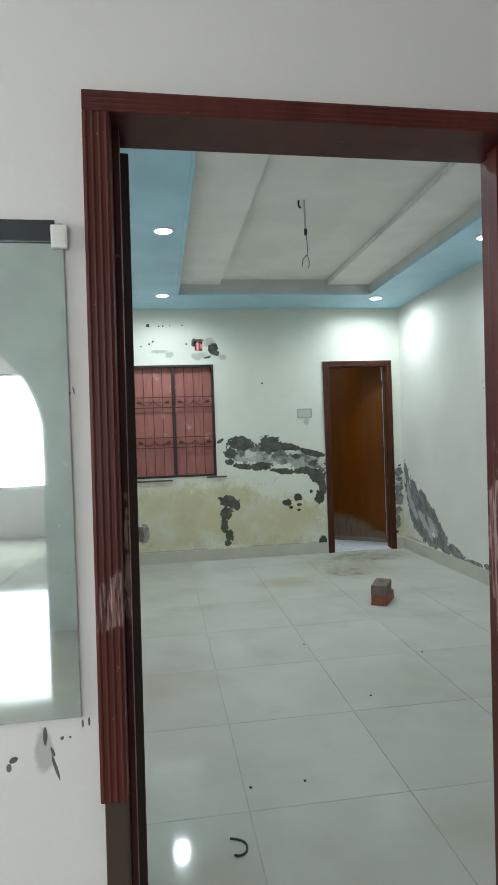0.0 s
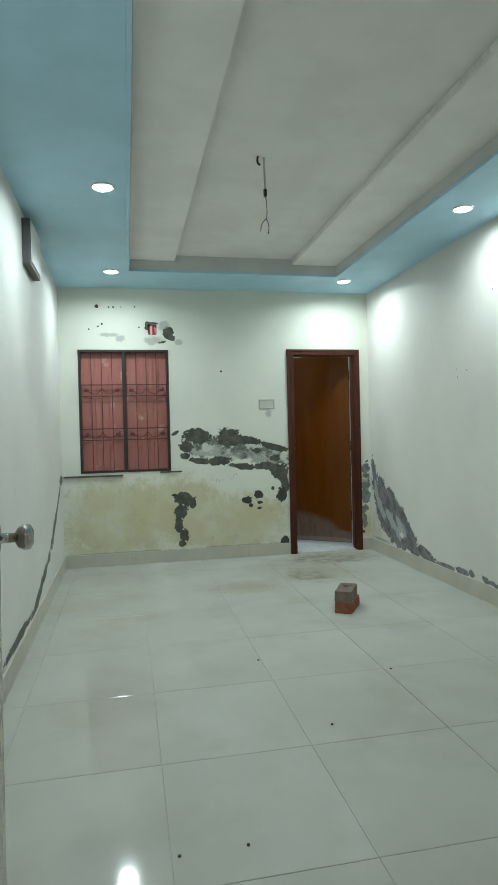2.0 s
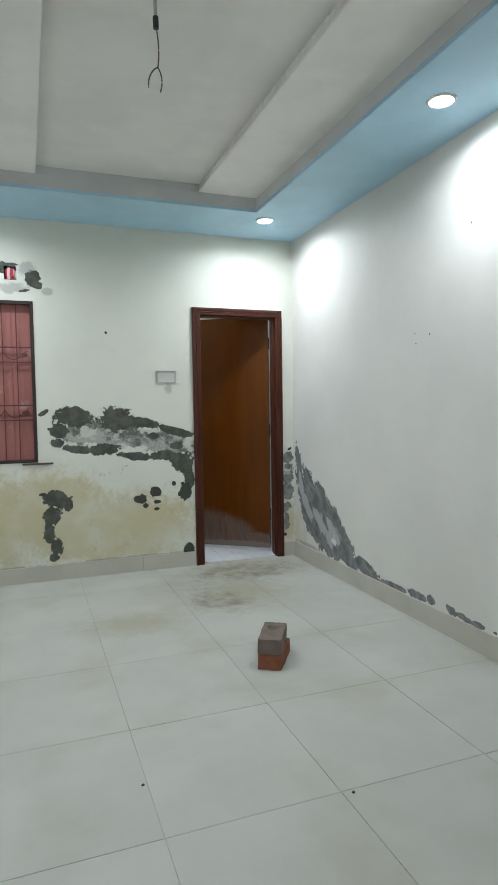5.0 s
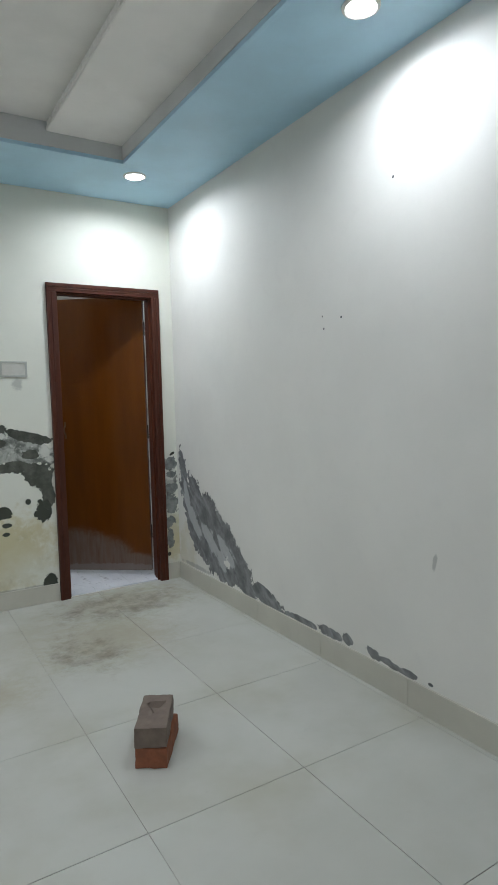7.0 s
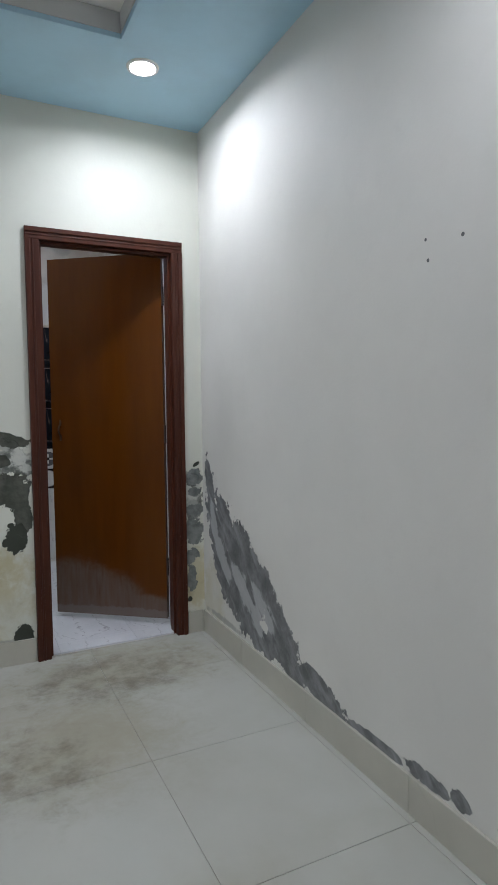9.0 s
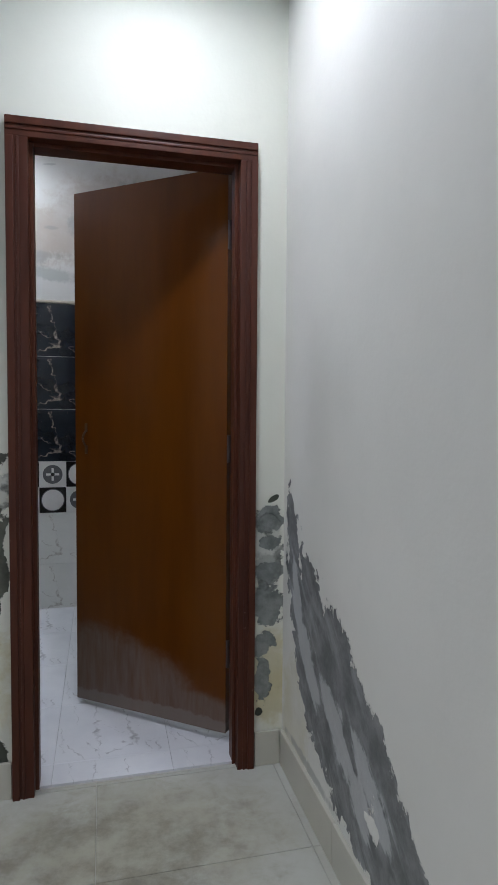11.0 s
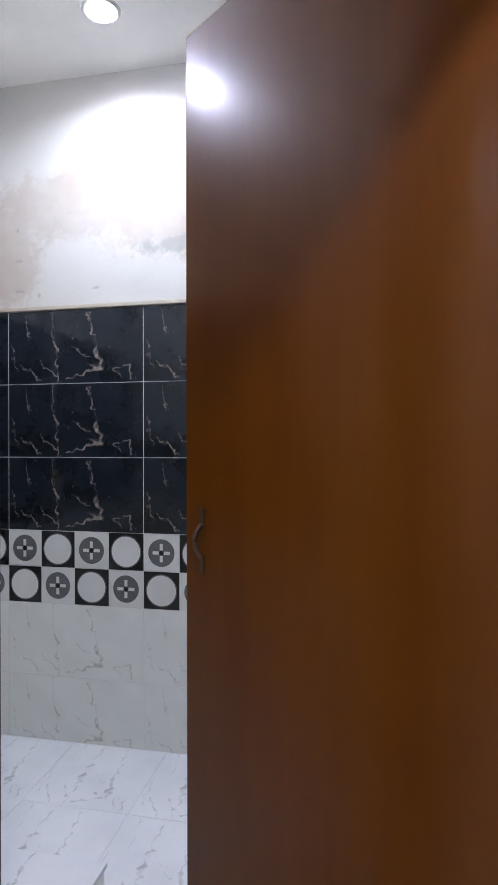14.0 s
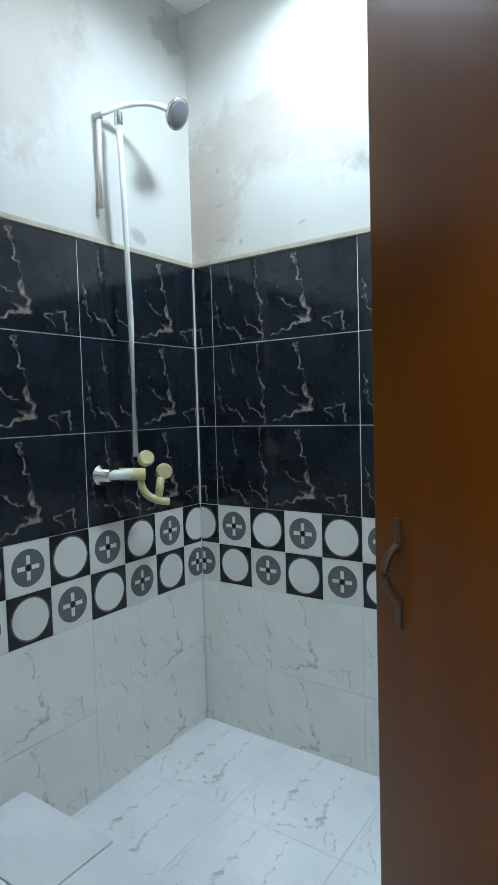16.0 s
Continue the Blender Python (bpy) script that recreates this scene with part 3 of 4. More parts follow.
def box(x0, x1, y0, y1, z0, z1, bevel=0.0, bm=None, m=None):
    own = bmesh.new()
    bmesh.ops.create_cube(own, size=1)
    bmesh.ops.scale(own, vec=(x1 - x0, y1 - y0, z1 - z0), verts=own.verts)
    bmesh.ops.translate(own, vec=((x0 + x1) / 2, (y0 + y1) / 2, (z0 + z1) / 2), verts=own.verts)
    if bevel:
        bmesh.ops.bevel(own, geom=own.edges[:], offset=bevel, segments=2, affect="EDGES", profile=0.7)
    if m is not None:
        own.transform(m)
    if bm is None:
        return own
    return joined(bm, own)


def joined(bm, other):
    me = bpy.data.meshes.new("tmp")
    other.to_mesh(me)
    other.free()
    bm.from_mesh(me)
    bpy.data.meshes.remove(me)
    return bm


def lathe(profile, at, segments=24, m=None):
    """A turned body: (radius, height) pairs round the z axis."""
    bm = bmesh.new()
    rings = []
    for r, h in profile:
        rings.append([bm.verts.new((r * math.cos(2 * math.pi * i / segments), r * math.sin(2 * math.pi * i / segments), h)) for i in range(segments)])
    for a, b in zip(rings, rings[1:]):
        for i in range(segments):
            j = (i + 1) % segments
            bm.faces.new((a[i], a[j], b[j], b[i]))
    bm.faces.new(rings[0][::-1])
    bm.faces.new(rings[-1])
    if m is not None:
        bm.transform(m)
    bmesh.ops.translate(bm, verts=bm.verts, vec=at)
    return bm


def tube(points, r, segments=10):
    """A round bar along a line of points."""
    bm = bmesh.new()
    pts = [Vector(p) for p in points]
    rings = []
    for i, p in enumerate(pts):
        d = (pts[min(i + 1, len(pts) - 1)] - pts[max(i - 1, 0)]).normalized()
        q = d.to_track_quat("Z", "Y")
        rings.append([bm.verts.new(p + q @ Vector((r * math.cos(2 * math.pi * k / segments), r * math.sin(2 * math.pi * k / segments), 0))) for k in range(segments)])
    for a, b in zip(rings, rings[1:]):
        for k in range(segments):
            j = (k + 1) % segments
            bm.faces.new((a[k], a[j], b[j], b[k]))
    bm.faces.new(rings[0][::-1])
    bm.faces.new(rings[-1])
    return bm


def curve_points(a, b, c, n=12):
    a, b, c = Vector(a), Vector(b), Vector(c)
    return [a * (1 - t) ** 2 + b * 2 * t * (1 - t) + c * t * t for t in [i / n for i in range(n + 1)]]


def holed_wall(axis, lo, hi, d0, d1, z0, z1, holes):
    """A wall along an axis ('x' or 'y') with rectangular openings (u0, u1, v0, v1) cut through it."""
    us = sorted({lo, hi, *[h[0] for h in holes], *[h[1] for h in holes]})
    zs = sorted({z0, z1, *[h[2] for h in holes], *[h[3] for h in holes]})

    def solid(i, j):
        if not (0 <= i < len(us) - 1 and 0 <= j < len(zs) - 1):
            return False
        cu, cz = (us[i] + us[i + 1]) / 2, (zs[j] + zs[j + 1]) / 2
        return not any(h[0] < cu < h[1] and h[2] < cz < h[3] for h in holes)

    bm = bmesh.new()

    def vert(u, d, z):
        return bm.verts.new((u, d, z) if axis == "x" else (d, u, z))

    for i in range(len(us) - 1):
        for j in range(len(zs) - 1):
            if not solid(i, j):
                continue
            a, b, c, e = us[i], us[i + 1], zs[j], zs[j + 1]
            for dd in (d0, d1):
                bm.faces.new([vert(a, dd, c), vert(b, dd, c), vert(b, dd, e), vert(a, dd, e)])
            for di, dj, q in ((-1, 0, ((a, c), (a, e))), (1, 0, ((b, c), (b, e))), (0, -1, ((a, c), (b, c))), (0, 1, ((a, e), (b, e)))):
                if not solid(i + di, j + dj):
                    (u, v), (s, t) = q
                    bm.faces.new([vert(u, d0, v), vert(s, d0, t), vert(s, d1, t), vert(u, d1, v)])
    bmesh.ops.remove_doubles(bm, verts=bm.verts, dist=1e-5)
    return bm


# ---- the shell ----
LEFT, RIGHT, FRONT0, FRONT1, FAR0, FAR1 = 0.05, 3.20, 2.276, 2.376, 7.685, 7.80
BX0, BY1 = 1.212, 9.425
FALL = math.atan2(0.050, 1.725)     # the bathroom floor falls gently towards the door


def bath_floor(y):
    return 0.010 + (y - 7.70) * math.tan(FALL)


ENTRY = (0.434, 1.186, 1.884)         # clear opening of the entry frame
BDOOR = (2.372, 3.036, 2.062)       # clear opening of the bathroom frame
WIN = (0.222, 1.092, 0.91, 2.11)

setting("wall_far", holed_wall("x", LEFT - 0.12, RIGHT + 0.12, FAR0, FAR1, 0, 2.95,
        [(WIN[0], WIN[1], WIN[2], WIN[3]), (BDOOR[0] - 0.066, BDOOR[1] + 0.058, 0, BDOOR[2] + 0.058), (0.90, 0.985, 2.26, 2.36)]),
        far_mat, "cream plastered wall with peeled damp patches round a door and a window", "wall")
setting("wall_right", box(RIGHT, RIGHT + 0.12, FRONT1, FAR0, 0, 2.95), right_mat, "off-white plastered wall with a peeled grey band low down", "wall")
setting("wall_left", box(LEFT - 0.12, LEFT, FRONT1, FAR0, 0, 2.95), left_mat, "off-white plastered wall with a cracked line", "wall")
setting("wall_front", holed_wall("x", -3.0, 3.6, FRONT0, FRONT1, 0, 2.95, [(ENTRY[0] - 0.046, ENTRY[1] + 0.046, 0, ENTRY[2] + 0.036)]), hall_mat, "off-white hall wall with scuffs and pencil marks", "wall")
setting("floor", box(-3.2, 3.7, -5.54, FAR1, -0.12, -0.003), grout_mat, "grey grout bed under the floor tiles", "floor")

# dropped ceiling border, recess and panels
RX0, RX1, RY0, RY1 = 0.725, 2.625, 3.25, 7.02
SX0, SX1 = 1.12, 2.20
bm = box(LEFT, RX0, FRONT1, FAR0, CEIL, 2.90)
box(RX1, RIGHT, FRONT1, FAR0, CEIL, 2.90, bm=bm)
box(RX0, RX1, RY1, FAR0, CEIL, 2.90, bm=bm)
box(RX0, RX1, FRONT1, RY0, CEIL, 2.90, bm=bm)
setting("ceiling_border", bm, blue_mat, "light blue dropped ceiling border", "ceiling")
bm = box(RX0, SX0, RY0, RY1, 2.80, 2.92)
box(SX1, RX1, RY0, RY1, 2.80, 2.92, bm=bm)
setting("ceiling_band", bm, ceil_mat, "white side bands inside the ceiling recess", "ceiling")
setting("ceiling_panel", box(SX0, SX1, RY0, RY1, 2.85, 2.94), panel_mat, "white centre panel of the ceiling recess", "ceiling")
bm = bmesh.new()
for x0, x1, y0, y1 in ((RX0 - 0.022, RX0, RY0, RY1), (RX1, RX1 + 0.022, RY0, RY1), (RX0 - 0.022, RX1 + 0.022, RY1, RY1 + 0.022), (RX0 - 0.022, RX1 + 0.022, RY0 - 0.022, RY0)):
    box(x0, x1, y0, y1, CEIL - 0.008, CEIL + 0.004, 0.003, bm=bm)
setting("ceiling_trim", bm, blue_mat, "light blue bead round the ceiling recess", "trim")
bm = bmesh.new()
for sx_, d_ in ((SX0, 1), (SX1, -1)):
    box(min(sx_, sx_ + d_ * 0.006), max(sx_, sx_ + d_ * 0.006), RY0, RY1, 2.802, 2.818, 0.002, bm=bm)
    k = 0
    while RY0 + 0.02 + k * 0.055 < RY1 - 0.03:
        yk = RY0 + 0.02 + k * 0.055
        box(min(sx_, sx_ + d_ * 0.005), max(sx_, sx_ + d_ * 0.005), yk, yk + 0.026, 2.822, 2.843, bm=bm)
        k += 1
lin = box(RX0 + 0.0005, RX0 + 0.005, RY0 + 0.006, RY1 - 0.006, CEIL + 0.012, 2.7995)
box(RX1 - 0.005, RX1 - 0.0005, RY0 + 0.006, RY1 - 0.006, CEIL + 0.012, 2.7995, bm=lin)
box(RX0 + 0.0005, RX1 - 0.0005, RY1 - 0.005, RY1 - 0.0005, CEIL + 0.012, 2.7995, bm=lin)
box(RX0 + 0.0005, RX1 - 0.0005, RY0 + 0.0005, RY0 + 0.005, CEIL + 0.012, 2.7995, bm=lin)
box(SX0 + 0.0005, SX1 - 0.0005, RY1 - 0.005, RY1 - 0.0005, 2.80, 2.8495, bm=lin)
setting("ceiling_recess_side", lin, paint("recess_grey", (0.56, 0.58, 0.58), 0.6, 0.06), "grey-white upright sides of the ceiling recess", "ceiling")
setting("ceiling_moulding", bm, panel_mat, "white toothed plaster moulding along the ceiling bands", "trim")
setting("ceiling_slab", box(-3.2, 3.7, -5.6, FAR0, 2.95, 3.05), ceil_mat, "white concrete ceiling slab", "ceiling")

# hall behind the camera, with an arch to the front room
HX0, HX1, AY, FY = -3.0, 3.6, -1.05, -5.38
# invented opening in the left wall, out of view, lets the fill lamp in
FILL_GAP = (0.65, 2.05, 0.95, 2.25)
setting("wall_hall_left", holed_wall("y", FY, FRONT0, HX0 - 0.12, HX0, 0, 2.95, [FILL_GAP]), hall_mat, "off-white hall side wall", "wall")
setting("wall_hall_right", box(HX1, HX1 + 0.12, FY, FRONT0, 0, 2.95), hall_mat, "off-white hall side wall", "wall")
sage_mat = paint("sage_grey_paint", (0.50, 0.55, 0.53), 0.5, 0.08)


def arch_wall():
    """A wall with a round-headed opening."""
    cx, r, spring, y0, y1 = -1.11, 0.79, 1.36, AY - 0.14, AY
    out = [(cx - r, 0)] + [(cx - r * math.cos(math.pi * i / 24), spring + r * math.sin(math.pi * i / 24)) for i in range(25)] + [(cx + r, 0)]
    bm = bmesh.new()
    pts = [(HX0, 0)] + out + [(HX1, 0), (HX1, 2.95), (HX0, 2.95)]
    f = [bm.faces.new([bm.verts.new((x, y, z)) for x, z in pts]) for y in (y0, y1)]
    n = len(pts)
    a, b = list(f[0].verts), list(f[1].verts)
    for i in range(n):
        j = (i + 1) % n
        bm.faces.new((a[i], a[j], b[j], b[i]))
    return bm


setting("wall_arch", arch_wall(), sage_mat, "grey-green hall wall with a round-headed archway", "wall")
FW = (-2.9, -0.9, 0.72, 2.30)
setting("wall_street", holed_wall("x", HX0, HX1, FY - 0.15, FY, 0, 2.95, [FW]), hall_mat, "off-white front wall with a wide window", "wall")
win = thing("window_2", (-1.9, FY - 0.07, FW[2]), "wide bright window with dark steel bars", "window", kind="structure")
for x in (FW[0] + 0.02, -2.3, -1.95, -1.68, -1.43, -1.21, FW[1] - 0.02):
    part("window_bar", box(x - 0.02, x + 0.02, FY - 0.1, FY - 0.05, FW[2] + 0.03, FW[3] - 0.03), dark_iron, win)
for z in (FW[2] + 0.015, FW[3] - 0.015):
    part("window_rail", box(FW[0], FW[1], FY - 0.1, FY - 0.05, z - 0.015, z + 0.015), dark_iron, win)
setting("ground", box(-400, 400, -900, FY - 0.15, -0.3, -0.14), plain("outdoor_concrete", (0.36, 0.35, 0.33), 0.9), "pale concrete ground outside", "ground")

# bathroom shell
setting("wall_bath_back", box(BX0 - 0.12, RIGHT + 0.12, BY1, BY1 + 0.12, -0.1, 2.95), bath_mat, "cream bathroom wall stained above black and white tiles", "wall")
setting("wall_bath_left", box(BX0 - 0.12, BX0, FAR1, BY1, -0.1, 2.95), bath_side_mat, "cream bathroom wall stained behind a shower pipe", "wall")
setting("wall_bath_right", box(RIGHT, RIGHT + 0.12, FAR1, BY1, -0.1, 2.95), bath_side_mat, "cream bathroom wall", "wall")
setting("ceiling_bath", box(BX0 - 0.12, RIGHT + 0.12, FAR1, BY1 + 0.12, BATH_CEIL, BATH_CEIL + 0.1), ceil_mat, "white bathroom ceiling", "ceiling")
bm = box(BX0, RIGHT, FAR0 + 0.022, BY1, -0.06, -0.0005)
for v in bm.verts:
    if v.co.z > -0.03:
        v.co.z = bath_floor(v.co.y) - 0.008
setting("floor_bath", bm, pale_grout, "pale grout bed of the bathroom floor", "floor")

# skirting
sk = thing("baseboard", (RIGHT, 5, 0), "beige tile skirting along the room's walls", "skirting", kind="structure")
y = FRONT1
while y < FAR0 - 0.02:
    e = min(y + 0.60, FAR0 - 0.012)
    part("skirting_tile", box(RIGHT - 0.012, RIGHT - 0.0005, y + 0.001, e - 0.001, 0, 0.122, 0.002), skirt_mat, sk)
    part("skirting_tile", box(LEFT + 0.0005, LEFT + 0.012, y + 0.001, e - 0.001, 0, 0.118, 0.002), skirt_mat, sk)
    y = e
x = LEFT + 0.013
while x < BDOOR[0] - 0.08:
    e = min(x + 0.60, BDOOR[0] - 0.068)
    part("skirting_tile", box(x + 0.001, e - 0.001, FAR0 - 0.012, FAR0 - 0.0005, 0, 0.118, 0.002), skirt_mat, sk)
    x = e
part("skirting_tile", box(BDOOR[1] + 0.062, RIGHT - 0.013, FAR0 - 0.012, FAR0 - 0.0005, 0, 0.12, 0.002), skirt_mat, sk)


# ---- doors ----
def jamb(x0, x1, y0, y1, z0, z1, flutes, side):
    """An upright of a door frame, its face towards -y fluted."""
    bm = box(x0, x1, y0, y1, z0, z1, 0.003)
    w = (x1 - x0) / max(flutes, 4)
    for i in range(flutes):
        c = x0 + (i + 0.5) * w
        joined(bm, tube([(c, y0 + w * 0.34, z0 + 0.001), (c, y0 + w * 0.34, z1 - 0.001)], w * 0.46, 8))
    return bm


def head(x0, x1, y0, y1, z0, z1, flutes):
    bm = box(x0, x1, y0, y1, z0, z1, 0.003)
    w = (z1 - z0) / flutes
    for i in range(flutes):
        c = z0 + (i + 0.5) * w
        joined(bm, tube([(x0 + 0.002, y0 + w * 0.34, c), (x1 - 0.002, y0 + w * 0.34, c)], w * 0.46, 8))
    return bm


door1 = thing("door_1", (0.9, FRONT0, 0), "red-brown fluted wooden door frame with an open leaf", "door", kind="structure")
Y0, Y1 = FRONT0 - 0.022, FRONT1 + 0.01
part("jamb", jamb(ENTRY[0] - 0.046, ENTRY[0], Y0, Y1, 0.70, ENTRY[2], 4, 0), frame_mat, door1)
part("jamb_foot", box(ENTRY[0] - 0.040, ENTRY[0], Y0 + 0.012, Y1, -0.01, 0.697, 0.003), raw_mat, door1, "bare dark worn wood")
part("jamb", jamb(ENTRY[1], ENTRY[1] + 0.046, Y0, Y1, -0.01, ENTRY[2], 4, 0), frame_mat, door1)
part("head", head(ENTRY[0] - 0.046, ENTRY[1] + 0.046, Y0, Y1, ENTRY[2], ENTRY[2] + 0.036, 4), frame_mat, door1)
SY = FRONT0 + 0.03
part("door_stop", box(ENTRY[0], ENTRY[0] + 0.012, SY, SY + 0.035, 0, ENTRY[2] - 0.001, 0.002), frame_mat, door1)
part("door_stop", box(ENTRY[1] - 0.012, ENTRY[1], SY, SY + 0.035, 0, ENTRY[2] - 0.001, 0.002), frame_mat, door1)
# the leaf stands open a little past a right angle
m = pose(0.419, FRONT1 + 0.018, 0, 0, 0, 96.0)
leaf1 = part("door_leaf", box(0.003, 0.745, -0.040, 0.0, 0.012, 1.88, 0.003, m=m), entry_leaf_mat, door1, "grey-brown lacquered flush leaf")
part("edge_lipping", box(0.0, 0.0028, -0.040, 0.0, 0.012, 1.88, m=m), raw_mat, leaf1, "dark bare edge")
for side in (-1, 1):
    rot = m @ pose(0.685, -0.020, 1.032, -90 * side, 0, 0)
    knob = lathe([(0.030, 0.020), (0.030, 0.026), (0.012, 0.028), (0.011, 0.057), (0.024, 0.064), (0.030, 0.077), (0.028, 0.090), (0.016, 0.097)], (0, 0, 0), 24, rot)
    part("door_knob", knob, chrome, leaf1, "shiny steel knob", True)
for z in (0.3, 1.0, 1.65):
    part("hinge", tube([(0.428, FRONT1 + 0.014, z - 0.05), (0.428, FRONT1 + 0.014, z + 0.05)], 0.006), brass, door1)

# the whole entry frame stands slightly out of plumb
door1.rotation_euler = (0, radians(0.55), 0)
door1.location.x -= 1.9 * math.tan(radians(0.55))

door2 = thing("door_2", (2.7, FAR0, 0), "dark brown wooden bathroom door standing half open", "door", kind="structure")
Y0, Y1 = FAR0 - 0.018, FAR1 + 0.004
X0, X1, ZT = BDOOR[0] - 0.066, BDOOR[1] + 0.058, BDOOR[2] + 0.058


def beaded(face, beads):
    """A flat frame member with raised beads along it."""
    bm = box(*face, 0.003)
    for b in beads:
        box(*b, 0.003, bm=bm)
    return bm


part("jamb", beaded((X0, BDOOR[0], Y0, Y1, -0.01, BDOOR[2]), [(X0 + 0.001, X0 + 0.024, Y0 - 0.006, Y0 + 0.01, -0.009, BDOOR[2]), (X0 + 0.031, X0 + 0.040, Y0 - 0.003, Y0 + 0.01, -0.009, BDOOR[2])]), bath_frame_mat, door2)
part("jamb", beaded((BDOOR[1], X1, Y0, Y1, -0.01, BDOOR[2]), [(X1 - 0.024, X1 - 0.001, Y0 - 0.006, Y0 + 0.01, -0.009, BDOOR[2]), (X1 - 0.040, X1 - 0.031, Y0 - 0.003, Y0 + 0.01, -0.009, BDOOR[2])]), bath_frame_mat, door2)
part("head", beaded((X0, X1, Y0, Y1, BDOOR[2], ZT), [(X0 + 0.001, X1 - 0.001, Y0 - 0.006, Y0 + 0.01, ZT - 0.024, ZT - 0.001), (X0 + 0.001, X1 - 0.001, Y0 - 0.003, Y0 + 0.01, ZT - 0.040, ZT - 0.031)]), bath_frame_mat, door2)
part("door_stop", box(BDOOR[0], BDOOR[0] + 0.012, FAR0 + 0.02, FAR0 + 0.07, 0, BDOOR[2], 0.002), bath_frame_mat, door2)
part("door_stop", box(BDOOR[1] - 0.012, BDOOR[1], FAR0 + 0.02, FAR0 + 0.07, 0, BDOOR[2], 0.002), bath_frame_mat, door2)
part("door_stop", box(BDOOR[0] + 0.013, BDOOR[1] - 0.013, FAR0 + 0.02, FAR0 + 0.07, BDOOR[2] - 0.013, BDOOR[2], 0.002), bath_frame_mat, door2)
HINGE = (3.024, FAR1 + 0.02)
ang2 = math.degrees(math.atan2(8.237 - HINGE[1], 2.482 - HINGE[0]))
LEN2 = math.hypot(8.237 - HINGE[1], 2.482 - HINGE[0])
m2 = pose(HINGE[0], HINGE[1], 0, 0, 0, ang2)
leaf2 = part("door_leaf", box(0.0, LEN2, -0.034, 0.0, 0.048, 2.098, 0.003, m=m2), leaf_mat, door2, "brown veneered flush leaf worn pale at the bottom")
for z in (0.35, 1.1, 1.86):
    part("hinge", tube([(HINGE[0] + 0.006, HINGE[1] - 0.006, z - 0.05), (HINGE[0] + 0.006, HINGE[1] - 0.006, z + 0.05)], 0.007), dark_iron, door2)
# pull handle: two plates and a bowed grip on the side that faces the room
hx = LEN2 - 0.055
bm = tube(curve_points((hx, 0.003, 1.155), (hx + 0.006, 0.032, 1.128), (hx, 0.003, 1.092), 14), 0.0048)
joined(bm, box(hx - 0.006, hx + 0.006, 0.0, 0.004, 1.15, 1.185, 0.0015))
joined(bm, box(hx - 0.006, hx + 0.006, 0.0, 0.004, 1.062, 1.098, 0.0015))
bm.transform(m2)
part("door_handle", bm, brass, leaf2, "aged brass pull handle")

# ---- window in the far wall ----
win1 = thing("window_1", ((WIN[0] + WIN[1]) / 2, FAR0, WIN[2]), "steel window with dark scroll grille over red shutters", "window", kind="structure")
wx0, wx1, wz0, wz1 = WIN
fy0, fy1 = FAR0 - 0.006, FAR0 + 0.05
for n_, b_ in (("window_frame", (wx0, wx0 + 0.022, wz0, wz1)), ("window_frame", (wx1 - 0.024, wx1, wz0, wz1)),
               ("window_frame", (wx0 + 0.022, wx1 - 0.024, wz1 - 0.024, wz1)), ("window_frame", (wx0 + 0.022, wx1 - 0.024, wz0, wz0 + 0.022))):
    part(n_, box(b_[0], b_[1], fy0, fy1, b_[2], b_[3], 0.003), dark_iron, win1)
wc = 0.655
part("mullion", box(wc - 0.018, wc + 0.018, fy0 + 0.004, fy1, wz0 + 0.022, wz1 - 0.024, 0.004), dark_iron, win1)
for a, b in ((wx0 + 0.022, wc - 0.018), (wc + 0.018, wx1 - 0.024)):
    w = b - a
    for i in range(1, 4):
        x = a + w * i / 4
        part("grille_bar", tube([(x, FAR0 + 0.02, wz0 + 0.022), (x, FAR0 + 0.02, wz1 - 0.024)], 0.0035, 8), grille_mat, win1)
    for zc in (wz0 + 0.37, wz0 + 0.80):
        for dz in (-0.05, 0.06):
            part("grille_rail", box(a, b, FAR0 + 0.016, FAR0 + 0.024, zc + dz - 0.005, zc + dz + 0.005, 0.001), grille_mat, win1)
        part("grille_scroll", tube(curve_points((a + 0.03, FAR0 + 0.02, zc + 0.035), (a + w * 0.35, FAR0 + 0.02, zc - 0.09), (a + w * 0.5, FAR0 + 0.02, zc + 0.03)), 0.0035, 8), grille_mat, win1)
        part("grille_scroll", tube(curve_points((b - 0.03, FAR0 + 0.02, zc + 0.035), (b - w * 0.35, FAR0 + 0.02, zc - 0.09), (b - w * 0.5, FAR0 + 0.02, zc + 0.03)), 0.0035, 8), grille_mat, win1)
        for c in (a + 0.05, b - 0.05):
            bm = lathe([(0.001, -0.004), (0.022, -0.002), (0.022, 0.002), (0.001, 0.004)], (c, FAR0 + 0.02, zc + 0.005), 12, pose(0, 0, 0, 90, 0, 0) @ Matrix.Diagonal((1.2, 0.7, 1, 1)))
            part("grille_rosette", bm, grille_mat, win1)
    k = 3
    for i in range(k):
        part("shutter_board", box(a + w * i / k + 0.001, a + w * (i + 1) / k - 0.001, FAR0 + 0.055, FAR0 + 0.075, wz0 + 0.01, wz1 - 0.01, 0.003), shutter_mat, win1, "faded red painted board")
setting("wall_shaft", box(LEFT - 0.12, BX0 - 0.12, FAR1 + 0.02, FAR1 + 0.12, 0, 2.95), plain("shaft_red_paint", (0.45, 0.10, 0.09), 0.6), "red painted wall behind the window", "wall")

